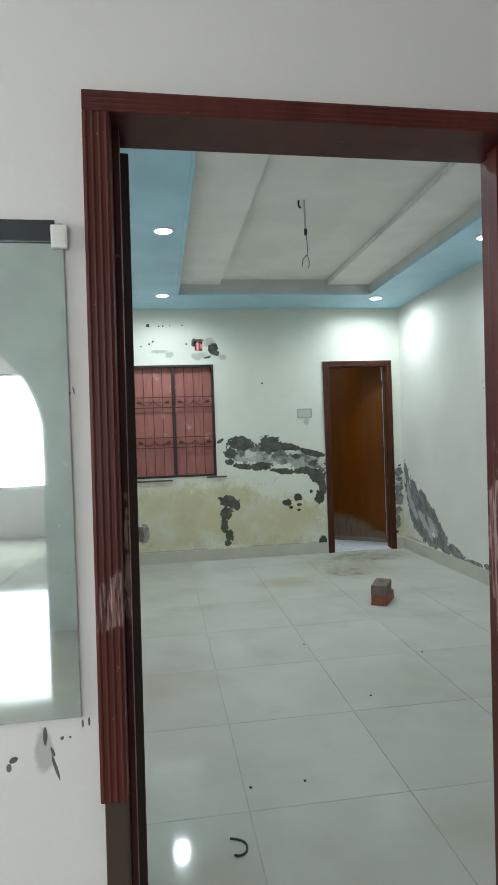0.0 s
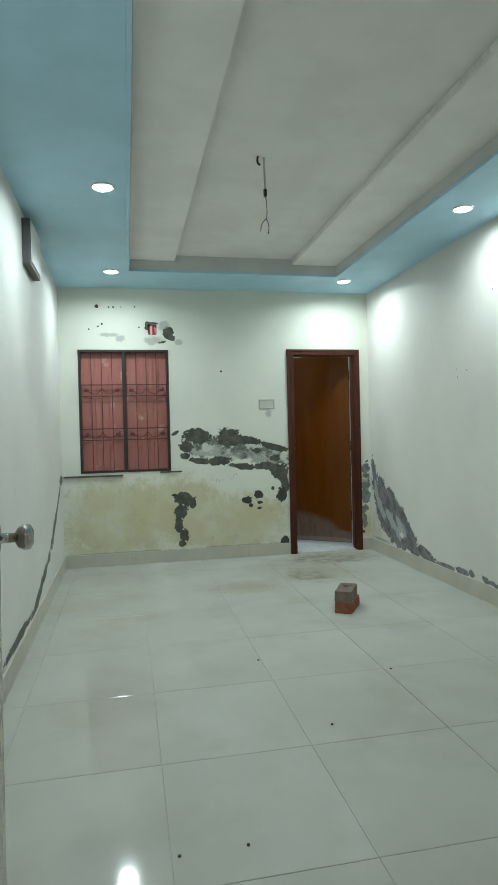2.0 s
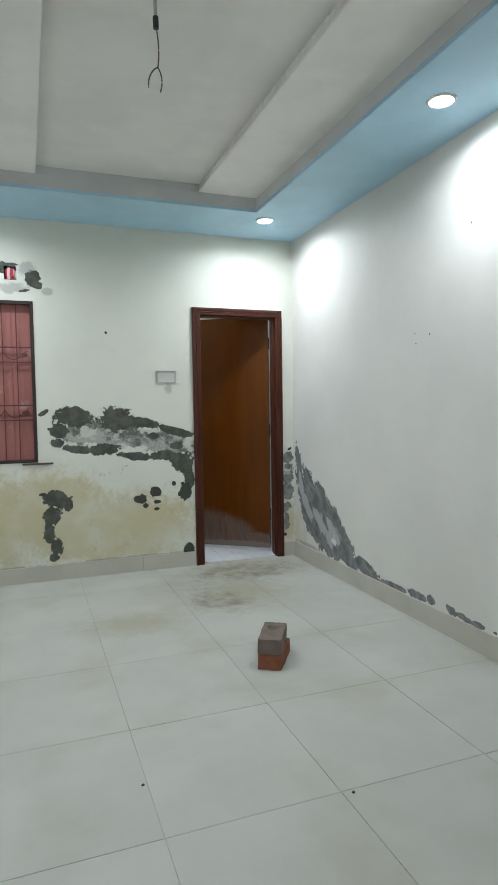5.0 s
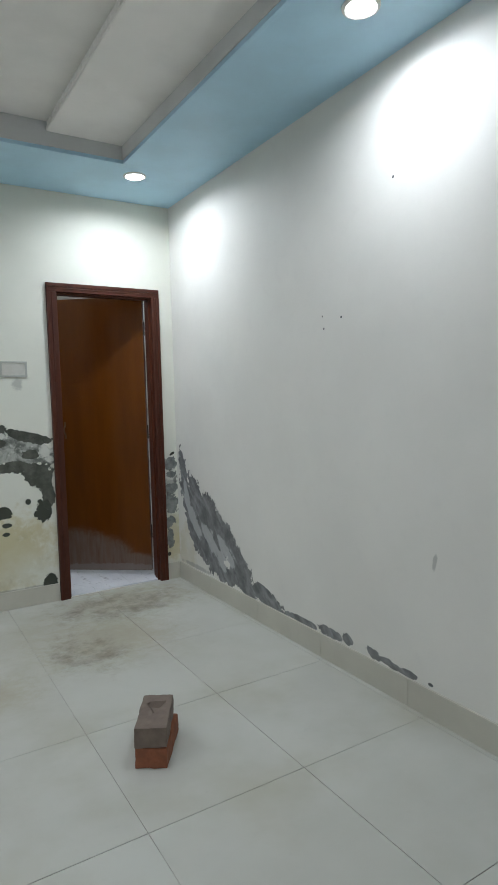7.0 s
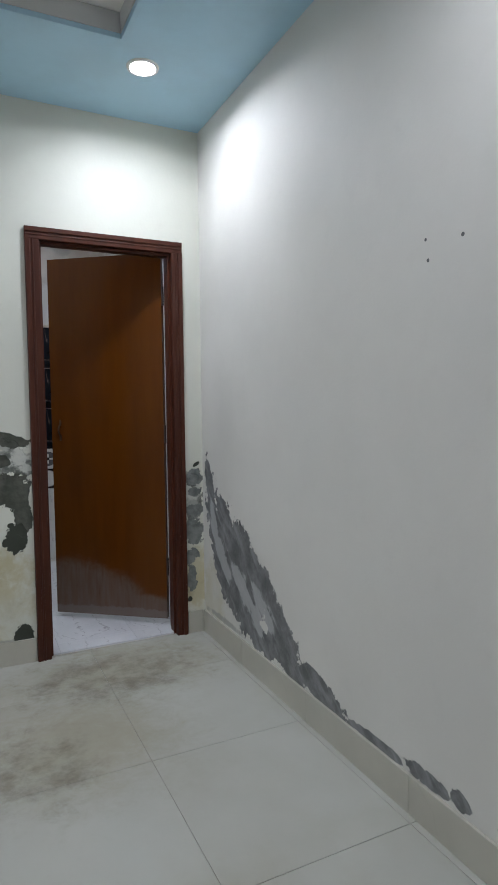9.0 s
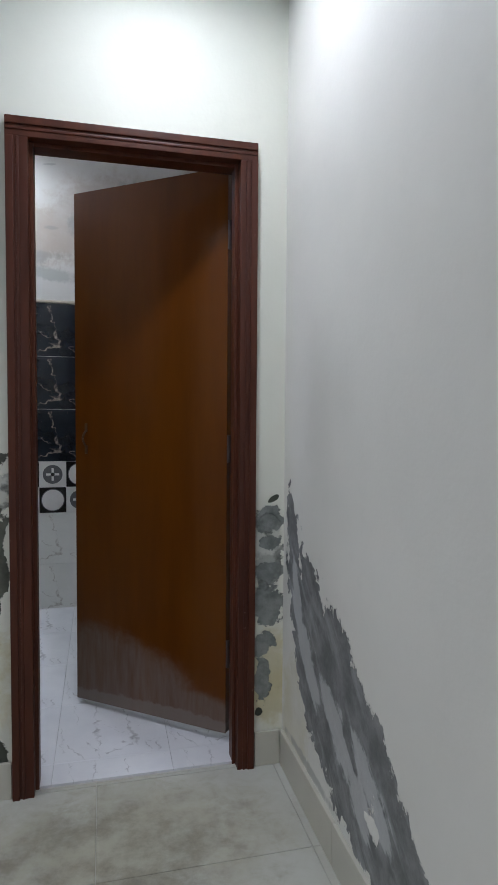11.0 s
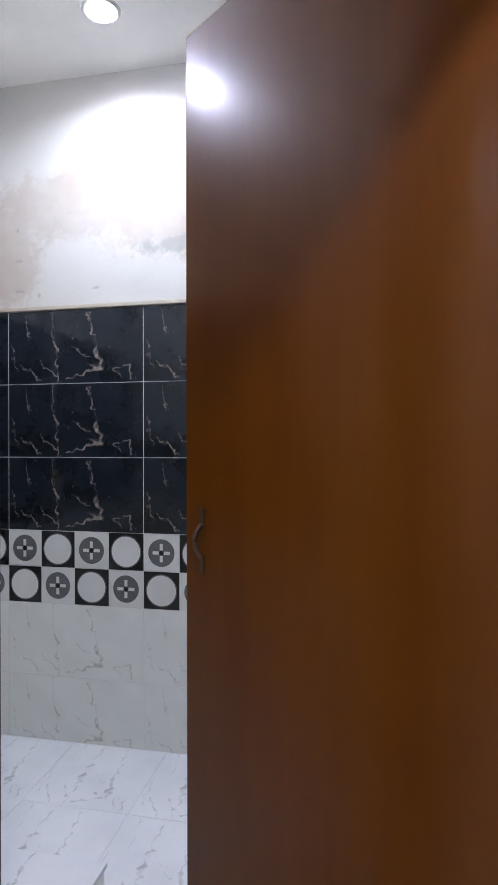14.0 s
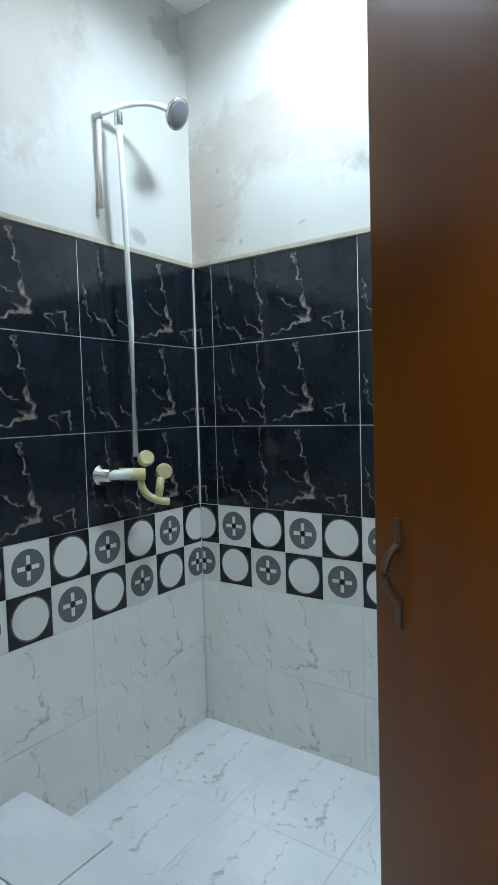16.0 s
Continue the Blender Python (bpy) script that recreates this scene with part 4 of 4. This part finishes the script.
# window sill, broken at both ends
sill = thing("window_sill", (0.6, FAR0, 0.88), "cracked grey cement window sill", "sill", kind="structure")
part("sill_slab", box(0.06, 0.62, FAR0 - 0.02, FAR0 - 0.001, 0.872, 0.888, 0.004), plain("cement_edge", (0.10, 0.10, 0.09), 0.9), sill)
part("sill_slab", box(0.98, 1.20, FAR0 - 0.016, FAR0 - 0.001, 0.892, 0.906, 0.004), plain("cement_edge_dark", (0.09, 0.09, 0.085), 0.9), sill)

# ---- mirror on the hall wall ----
mir = thing("wall_mirror", (0.07, FRONT0, 0.85), "unframed spotted wall mirror held by plastic clips", "mirror")
part("mirror_glass", box(-0.20, 0.348, FRONT0 - 0.006, FRONT0 - 0.001, 0.851, 1.702, 0.001), mirror_mat, mir)
part("top_strip", box(-0.20, 0.335, FRONT0 - 0.011, FRONT0 - 0.0065, 1.668, 1.706, 0.002), plain("dark_strip_metal", (0.05, 0.055, 0.06), 0.3, 0.6), mir, "dark metal strip")
for cx, cz in ((0.342, 1.678), (-0.19, 1.678), (-0.02, 0.853), (-0.19, 0.87)):
    part("mirror_clip", box(cx - 0.014, cx + 0.014, FRONT0 - 0.014, FRONT0, cz - 0.02, cz + 0.02, 0.004), white_plastic, mir, "white plastic clip")

# ---- ceiling fittings ----


def downlight(x, y, z):
    t = thing("downlight", (x, y, z), "round white recessed ceiling downlight, lit", "ceiling lamp", "ceiling downlights")
    part("trim_ring", lathe([(0.054, 0.0), (0.054, -0.006), (0.060, -0.010), (0.068, -0.006), (0.070, 0.0)], (x, y, z), 28), white_plastic, t, "", True)
    part("diffuser", lathe([(0.055, -0.0005), (0.055, -0.005), (0.045, -0.010), (0.002, -0.012)], (x, y, z), 24), lamp_glow, t, "glowing white diffuser", True)
    return t


for lx, ly in ROOM_LAMPS:
    downlight(lx, ly, CEIL)
downlight(BATH_LAMP[0], BATH_LAMP[1], BATH_CEIL)

bulb = thing("wall_bulb", BULB, "lit white bulb in a wall holder high in the bathroom", "lamp")
turn = Matrix.Translation(BULB) @ pose(0, 0, 0, 0, 90, 0)
part("holder", lathe([(0.045, 0.0005), (0.045, 0.012), (0.024, 0.018), (0.022, 0.05)], (0, 0, 0), 24, turn), white_plastic, bulb, "", True)
part("glass", lathe([(0.014, 0.051), (0.020, 0.062), (0.034, 0.085), (0.038, 0.105), (0.032, 0.128), (0.010, 0.142)], (0, 0, 0), 24, turn), lamp_glow, bulb, "glowing white glass", True)

wire = thing("hanging_cable", (1.475, 5.05, 2.85), "bare ceiling cable hanging where a fan was", "cable")
part("ceiling_hook", tube(curve_points((1.45, 5.05, 2.852), (1.435, 5.03, 2.80), (1.46, 5.04, 2.80)), 0.006), rubber, wire)
part("sleeve", tube([(1.485, 5.05, 2.852), (1.487, 5.05, 2.75), (1.488, 5.05, 2.66)], 0.006), grey_plastic, wire, "grey cable sleeve")
part("joint", tube([(1.488, 5.05, 2.665), (1.489, 5.05, 2.625)], 0.010), rubber, wire, "black taped joint")
part("wire", tube(curve_points((1.489, 5.05, 2.63), (1.503, 5.05, 2.56), (1.492, 5.05, 2.49)), 0.0025, 8), wire_mat, wire)
part("wire", tube(curve_points((1.492, 5.05, 2.495), (1.455, 5.05, 2.47), (1.458, 5.05, 2.42)), 0.0025, 8), wire_mat, wire)
part("wire", tube(curve_points((1.492, 5.05, 2.495), (1.515, 5.05, 2.46), (1.50, 5.05, 2.41)), 0.0025, 8), wire_mat, wire)

# ---- things on the walls and floor ----
sb = thing("switch_box", (2.08, FAR0, 1.53), "empty grey electrical back box in the wall", "switch box")
part("box_rim", holed_wall("x", 2.0, 2.165, FAR0 - 0.006, FAR0 - 0.0005, 1.505, 1.605, [(2.013, 2.152, 1.517, 1.593)]), plain("box_rim_grey", (0.36, 0.38, 0.34), 0.7), sb)
part("cover", box(2.014, 2.151, FAR0 - 0.003, FAR0 - 0.0005, 1.518, 1.592), plain("smeared_putty", (0.52, 0.52, 0.47), 0.8), sb)

# the two bricks lie crosswise to the room


def brick(name, z, mat, label, turn, dx=0.0):
    t = thing(name, (2.165, 5.685, z), label, "brick", "stacked bricks")
    bm = bmesh.new()
    bmesh.ops.create_cube(bm, size=1)
    bmesh.ops.scale(bm, vec=(0.118, 0.245, 0.074), verts=bm.verts)
    bmesh.ops.subdivide_edges(bm, edges=bm.edges[:], cuts=15, use_grid_fill=True)
    for v in bm.verts:
        n = noise.noise(v.co * 22 + Vector((z * 40, 3, 1)))
        k = noise.noise(v.co * 60 + Vector((z * 90, 7, 2)))
        v.co += v.co.normalized() * (0.0045 * n + 0.002 * k)
        v.co.x *= 1 - 0.10 * max(0, abs(v.co.z) / 0.037 - 0.8)
    if z > 0:
        for v in bm.verts:
            if v.co.z > 0.03 and 0.0 < v.co.y < 0.07 and abs(v.co.x) < 0.034 * (v.co.y + 0.012) / 0.07:
                v.co.z -= 0.018
    lo = min(v.co.z for v in bm.verts)
    bmesh.ops.translate(bm, verts=bm.verts, vec=(dx, 0, -lo))
    bm.transform(pose(2.165, 5.685, z, 0, 0, turn))
    b = part("body", bm, mat, t, "", False)
    return t


brick("brick", 0.0, brick_red, "orange-red clay brick lying on the floor", -34, 0.004)
brick("brick", 0.0775, brick_grey, "brick smeared with grey cement resting on another brick", -30, -0.004)

# a rag stuffed into the hole above the window
rag = thing("rag", (0.942, FAR0, 2.262), "pink and red rag stuffed into a wall hole", "rag")
bm = bmesh.new()
bmesh.ops.create_icosphere(bm, subdivisions=4, radius=1)
for v in bm.verts:
    n = noise.noise(v.co * 2.6)
    v.co = v.co * (1 + 0.28 * n + 0.10 * noise.noise(v.co * 7))
    v.co = Vector((v.co.x * 0.042, v.co.y * 0.03, v.co.z * 0.048))
bmesh.ops.translate(bm, verts=bm.verts, vec=(0.945, FAR0 + 0.034, 2.308))
g = Graph("pink_cloth", 0.9)
part("cloth", bm, g.done(g.mix(g.step(g.math("SINE", g.math("MULTIPLY", g.split(g.pos)[0], 150.0)), -0.2, 0.5), (0.55, 0.06, 0.09), (0.75, 0.50, 0.50))), rag, "", True)

scrap = thing("wire_scrap", (0.70, 3.12, 0.0), "short bent piece of black wire on the floor", "wire")
part("wire", tube(curve_points((0.68, 3.165, 0.004), (0.745, 3.15, 0.004), (0.725, 3.095, 0.004), 10) + curve_points((0.725, 3.095, 0.004), (0.71, 3.07, 0.004), (0.685, 3.085, 0.004), 6)[1:], 0.0035, 8), rubber, scrap)
for px_, py_ in ((0.79, 3.44), (1.0, 3.44), (1.50, 4.1), (2.0, 4.6), (1.35, 4.9)):
    peb = thing("pebble", (px_, py_, 0.0), "tiny grey crumb of plaster on the floor", "debris", "crumbs on the floor")
    part("crumb", lathe([(0.002, 0.0), (0.006, 0.001), (0.005, 0.005), (0.001, 0.006)], (px_, py_, 0.0), 7), raw_mat, peb)

# small flush box high on the left wall
db = thing("fuse_box", (LEFT, 5.9, 2.36), "white wall-mounted fuse box with dark edges, high on the wall", "fuse box")
part("box_body", box(LEFT + 0.0005, LEFT + 0.05, 5.68, 6.12, 2.37, 2.66, 0.006), plain("dark_edge_metal", (0.09, 0.09, 0.09), 0.5), db)
part("box_door", box(LEFT + 0.051, LEFT + 0.058, 5.70, 6.10, 2.39, 2.655, 0.003), white_plastic, db, "white painted door")

# ---- bathroom fittings ----
pl = thing("toilet_plinth", (1.7, 8.2, 0.01), "low white marble-tiled plinth beside the wall", "plinth")
part("plinth_body", box(BX0 + 0.012, 2.15, FAR1 + 0.002, 8.57, 0.005, 0.196, 0.004), white_tile, pl)
for y0, y1 in ((FAR1 + 0.002, 8.34), (8.345, 8.575)):
    for x0, x1 in ((BX0 + 0.012, 1.60), (1.604, 2.155)):
        part("plinth_slab", box(x0, x1, y0, y1, 0.197, 0.210, 0.002), bath_floor_tile, pl)
pan = thing("squat_toilet", (1.62, 8.10, 0.210), "white ceramic squat toilet pan set in a plinth", "toilet")
bm = lathe([(0.08, 0.001), (0.08, 0.004), (0.165, 0.010), (0.175, 0.006), (0.175, 0.0)], (1.62, 8.10, 0.210), 32, Matrix.Diagonal((1.0, 1.35, 1, 1)))
part("pan_rim", bm, white_plastic, pan, "", True)

sh = thing("shower_set", (BX0, 9.0, 1.1), "white plastic shower pipe with yellowed mixer and grey rose", "shower")
sx = BX0 + 0.075
part("pipe", tube([(sx, 9.01, 1.16), (sx, 9.01, 1.6), (sx - 0.005, 9.005, 2.0), (sx - 0.006, 8.995, 2.27)], 0.0095, 12), white_pvc, sh, "", True)
part("pipe_collar", tube([(sx - 0.006, 8.995, 2.245), (sx - 0.006, 8.995, 2.285)], 0.014, 12), chrome, sh)
part("shower_arm", tube(curve_points((sx - 0.06, 8.955, 2.275), (sx + 0.03, 9.07, 2.36), (sx + 0.075, 9.15, 2.325)), 0.009, 12), white_pvc, sh, "", True)
part("wall_bracket", tube([(BX0 + 0.002, 8.95, 2.272), (sx - 0.045, 8.957, 2.274)], 0.011, 12), chrome, sh)
rose = look((sx + 0.075, 9.15, 2.325), (sx + 0.22, 9.17, 2.24)) @ pose(0, 0, 0, 180)
part("shower_rose", lathe([(0.010, -0.01), (0.014, 0.005), (0.046, 0.028), (0.052, 0.040), (0.050, 0.046), (0.044, 0.046)], (0, 0, 0), 28, rose), chrome, sh, "", True)
part("rose_face", lathe([(0.044, 0.0462), (0.040, 0.0475), (0.002, 0.049)], (0, 0, 0), 24, rose), plain("rose_grey", (0.14, 0.15, 0.17), 0.5), sh, "dark grey rose plate", True)
part("mixer_body", tube([(BX0 + 0.05, 8.955, 1.105), (sx + 0.03, 9.02, 1.10)], 0.021, 14), old_pvc, sh, "yellowed plastic body", True)
part("wall_flange", lathe([(0.036, 0.0), (0.034, 0.008), (0.022, 0.014), (0.020, 0.05)], (BX0 + 0.012, 8.905, 1.105), 24, pose(0, 0, 0, 0, 90, 0)), chrome, sh, "chrome wall flange", True)
part("inlet", tube([(BX0 + 0.05, 8.905, 1.105), (sx + 0.005, 8.985, 1.105)], 0.017, 12), white_pvc, sh, "", True)
part("valve_knob", lathe([(0.012, -0.02), (0.026, -0.012), (0.028, 0.012), (0.022, 0.022)], (sx + 0.02, 9.035, 1.150), 12, pose(0, 0, 0, 70, 0, 60)), old_pvc, sh)
part("valve_knob", lathe([(0.012, -0.02), (0.026, -0.012), (0.028, 0.012), (0.022, 0.022)], (sx + 0.05, 9.09, 1.105), 12, pose(0, 0, 0, 90, 0, 50)), old_pvc, sh)
part("spout", tube(curve_points((sx + 0.015, 9.015, 1.09), (sx + 0.01, 9.01, 1.01), (sx + 0.07, 9.09, 1.000), 10), 0.013, 12), old_pvc, sh, "", True)
part("spout_end", tube([(sx + 0.05, 9.075, 1.085), (sx + 0.045, 9.065, 1.02)], 0.014, 12), old_pvc, sh, "", True)

part("old_hose", tube([(BX0 + 0.02, 8.955, 2.262), (BX0 + 0.016, 8.957, 2.12), (BX0 + 0.016, 8.955, 1.98)], 0.008, 10), plain("stained_hose", (0.60, 0.57, 0.50), 0.5), sh, "stained beige length of hose", True)

jp = (2.248, 8.11, bath_floor(8.11))
jug = thing("water_jug", jp, "green plastic water jug with a dark cap on the floor", "jug")
part("jug_body", lathe([(0.040, 0.0), (0.050, 0.006), (0.062, 0.055), (0.060, 0.10), (0.040, 0.135), (0.026, 0.150)], jp, 28), green_plastic, jug, "", True)
part("jug_cap", lathe([(0.027, 0.149), (0.029, 0.162), (0.026, 0.182), (0.010, 0.188)], jp, 20), dark_plastic, jug, "dark cap", True)

# ---- tiles: floor of the room ----
random.seed(4)


def tile_mesh(name, w, d, h, material, ox=0.0, oy=0.0, bevel=0.0012):
    """A flat tile in the xy plane, its top at z = 0, its print fixed by (ox, oy)."""
    bm = bmesh.new()
    bmesh.ops.create_cube(bm, size=1)
    bmesh.ops.scale(bm, vec=(w, d, h), verts=bm.verts)
    bmesh.ops.translate(bm, vec=(w / 2 + ox, d / 2 + oy, -h / 2), verts=bm.verts)
    bmesh.ops.bevel(bm, geom=[e for e in bm.edges if all(v.co.z > -1e-5 for v in e.verts)], offset=bevel, segments=1, affect="EDGES")
    me = bpy.data.meshes.new(name)
    bm.to_mesh(me)
    bm.free()
    me.materials.append(material)
    return me


def lay(name, me, parent, m):
    o = new(name, me)
    o.parent = parent
    o.matrix_basis = m
    return o


CACHE = {}


def fill(parent, name, material, u0, u1, v0, v1, gu, gv, pu, pv, gap, h, place, group=""):
    """Lays tiles of pitch (pu, pv) on lines gu, gv over a rectangle; edge tiles are cut."""
    iu = math.floor((u0 - gu) / pu)
    while gu + iu * pu < u1 - 1e-4:
        iv = math.floor((v0 - gv) / pv)
        while gv + iv * pv < v1 - 1e-4:
            a, b = max(u0, gu + iu * pu), min(u1, gu + (iu + 1) * pu)
            c, e = max(v0, gv + iv * pv), min(v1, gv + (iv + 1) * pv)
            if b - a > 0.012 and e - c > 0.012:
                key = (material.name, round(a - gu - iu * pu, 3), round(b - a, 3), round(c - gv - iv * pv, 3), round(e - c, 3))
                if key not in CACHE:
                    CACHE[key] = tile_mesh(name, b - a - gap, e - c - gap, h, material, a - gu - iu * pu + gap / 2, c - gv - iv * pv + gap / 2)
                lay(name, CACHE[key], parent, place(gu + iu * pu, gv + iv * pv))
            iv += 1
        iu += 1


floor_ob = bpy.data.objects["floor"]
fill(floor_ob, "floor_tile", tile_mat, LEFT, RIGHT, FRONT1, FAR0, 1.965, 5.28, 0.60, 0.66, 0.0018, 0.0045, lambda u, v: pose(u, v, random.uniform(-0.0006, 0.0004)))
fill(floor_ob, "floor_tile", tile_mat, BDOOR[0] - 0.06, BDOOR[1] + 0.06, FAR0, FAR0 + 0.02, 1.965, 5.28, 0.60, 0.66, 0.0018, 0.0045, lambda u, v: pose(u, v, 0))
fill(floor_ob, "hall_tile", tile_mat, HX0, HX1, FY, FRONT1 - 0.001, 1.965, 5.28, 0.60, 0.66, 0.0018, 0.0045, lambda u, v: pose(u, v, 0))
bfloor_ob = bpy.data.objects["floor_bath"]
fill(bfloor_ob, "bath_floor_tile", bath_floor_tile, BX0 + 0.01, RIGHT, FAR0 + 0.022, BY1 - 0.01, 1.22, 8.22, 0.40, 0.40, 0.0006, 0.008, lambda u, v: pose(u, v, bath_floor(v), math.degrees(FALL)))

# ---- tiles: bathroom walls ----
S = 0.1525
Z0, Z1 = 0.632, 0.632 + 2 * S
TOP = Z1 + 3 * 0.3085


def flat(shape_points, z, material, name):
    bm2 = bmesh.new()
    for pts in shape_points:
        lo = [bm2.verts.new((x, y, 0.0)) for x, y in pts]
        hi = [bm2.verts.new((x, y, z)) for x, y in pts]
        bm2.faces.new(hi)
        n = len(pts)
        for i in range(n):
            j = (i + 1) % n
            bm2.faces.new((lo[i], lo[j], hi[j], hi[i]))
    bmesh.ops.recalc_face_normals(bm2, faces=bm2.faces)
    me = bpy.data.meshes.new(name)
    bm2.to_mesh(me)
    bm2.free()
    me.materials.append(material)
    return me


def ring_points(cx, cy, r, n=28):
    return [(cx + r * math.cos(2 * math.pi * i / n), cy + r * math.sin(2 * math.pi * i / n)) for i in range(n)]


def rect(cx, cy, w, h):
    return [(cx - w / 2, cy - h / 2), (cx + w / 2, cy - h / 2), (cx + w / 2, cy + h / 2), (cx - w / 2, cy + h / 2)]


C = S / 2
PRINT_DISC_RING = flat([ring_points(C, C, 0.0665)], 0.0006, grey_print, "disc_ring")
PRINT_DISC = flat([ring_points(C, C, 0.062)], 0.0010, white_square, "disc")
PRINT_WHEEL = flat([ring_points(C, C, 0.056)], 0.0006, grey_print, "wheel")
ARM = 0.024
PRINT_CROSS = flat([rect(C + ARM, C, 0.026, 0.013), rect(C - ARM, C, 0.026, 0.013), rect(C, C + ARM, 0.013, 0.026), rect(C, C - ARM, 0.013, 0.026)], 0.0010, white_square, "cross")
WHEEL_IN = flat([ring_points(C, C, 0.009, 12)], 0.0012, black_square, "hub")


def clipped(me, lo, hi, key):
    """The same print cut off at the edge of a cut tile."""
    if (key, me.name) in CACHE:
        return CACHE[(key, me.name)]
    bm = bmesh.new()
    bm.from_mesh(me)
    for co, no in (((lo, 0, 0), (-1, 0, 0)), ((hi, 0, 0), (1, 0, 0))):
        bmesh.ops.bisect_plane(bm, geom=bm.verts[:] + bm.edges[:] + bm.faces[:], plane_co=co, plane_no=no, clear_outer=True)
    out = bpy.data.meshes.new(me.name)
    bm.to_mesh(out)
    bm.free()
    for mt in me.materials:
        out.materials.append(mt)
    CACHE[(key, me.name)] = out
    return out


def tiled_wall(parent, u0, u1, gu, first_cross, place, printed=True):
    """Two white rows, two rows of printed squares and three black marble rows."""
    fill(parent, "white_tile", white_tile, u0, u1, 0.0, Z0, gu, Z0 - 2 * 0.305, 4 * S, 0.305, 0.0005, 0.008, place)
    fill(parent, "black_tile", black_tile, u0, u1, Z1, TOP, gu, Z1, 4 * S, 0.3085, 0.003, 0.008, place)
    i = math.floor((u0 - gu) / S)
    while gu + i * S < u1 - 1e-4:
        a, b = max(u0, gu + i * S), min(u1, gu + (i + 1) * S)
        if b - a > 0.01:
            for row in (0, 1):
                cross = (i + row + first_cross) % 2 == 0
                mat = white_square if cross else black_square
                lo = a - gu - i * S
                cut = b - a < S - 0.002
                key = (mat.name, round(lo, 3), round(b - a, 3))
                if key not in CACHE:
                    CACHE[key] = tile_mesh("border_tile", b - a - 0.0015, S - 0.0015, 0.008, mat, lo + 0.00075, 0.00075, 0.0012)
                t = lay("border_tile", CACHE[key], parent, place(gu + i * S, Z0 + row * S))
                for nm, me in ((("wheel", PRINT_WHEEL), ("cross", PRINT_CROSS), ("hub", WHEEL_IN)) if cross else (("disc_ring", PRINT_DISC_RING), ("disc", PRINT_DISC))):
                    if cut:
                        me = clipped(me, lo + 0.001, lo + b - a - 0.001, key)
                        if not me.polygons:
                            continue
                    lay(nm, me, t, Matrix.Identity(4))
        i += 1


# back wall: local x runs along +x, local y up, local z out of the wall (-y)
back_place = lambda u, v: Matrix(((1, 0, 0, u), (0, 0, -1, BY1 - 0.009), (0, 1, 0, v), (0, 0, 0, 1)))
side_place = lambda u, v: Matrix(((0, 0, 1, BX0 + 0.009), (1, 0, 0, u), (0, 1, 0, v), (0, 0, 0, 1)))
tiled_wall(bpy.data.objects["wall_bath_back"], BX0 + 0.01, RIGHT - 0.01, 1.31, 1, back_place)
tiled_wall(bpy.data.objects["wall_bath_left"], FAR1 + 0.01, BY1 - 0.01, 8.853, 1, side_place)
bm = box(BX0 + 0.001, RIGHT - 0.001, BY1 - 0.014, BY1 - 0.0005, TOP + 0.001, TOP + 0.018, 0.004)
setting("tile_trim_back", bm, trim_mat, "beige ribbed tile edging", "trim")
setting("tile_trim_left", box(BX0 + 0.0005, BX0 + 0.014, FAR1 + 0.001, BY1 - 0.015, TOP + 0.001, TOP + 0.018, 0.004), trim_mat, "beige ribbed tile edging", "trim")
setting("grout_back", box(BX0 + 0.001, RIGHT - 0.001, BY1 - 0.007, BY1 - 0.0005, 0.03, TOP), pale_grout, "pale grout bed behind the wall tiles", "grout")
setting("grout_side", box(BX0 + 0.0005, BX0 + 0.007, FAR1 + 0.001, BY1 - 0.008, 0.01, TOP), pale_grout, "pale grout bed behind the wall tiles", "grout")
setting("corner_grout", box(BX0 + 0.0095, BX0 + 0.0145, BY1 - 0.0145, BY1 - 0.0095, Z1, TOP), white_plastic, "white grout line in the tiled corner", "trim")
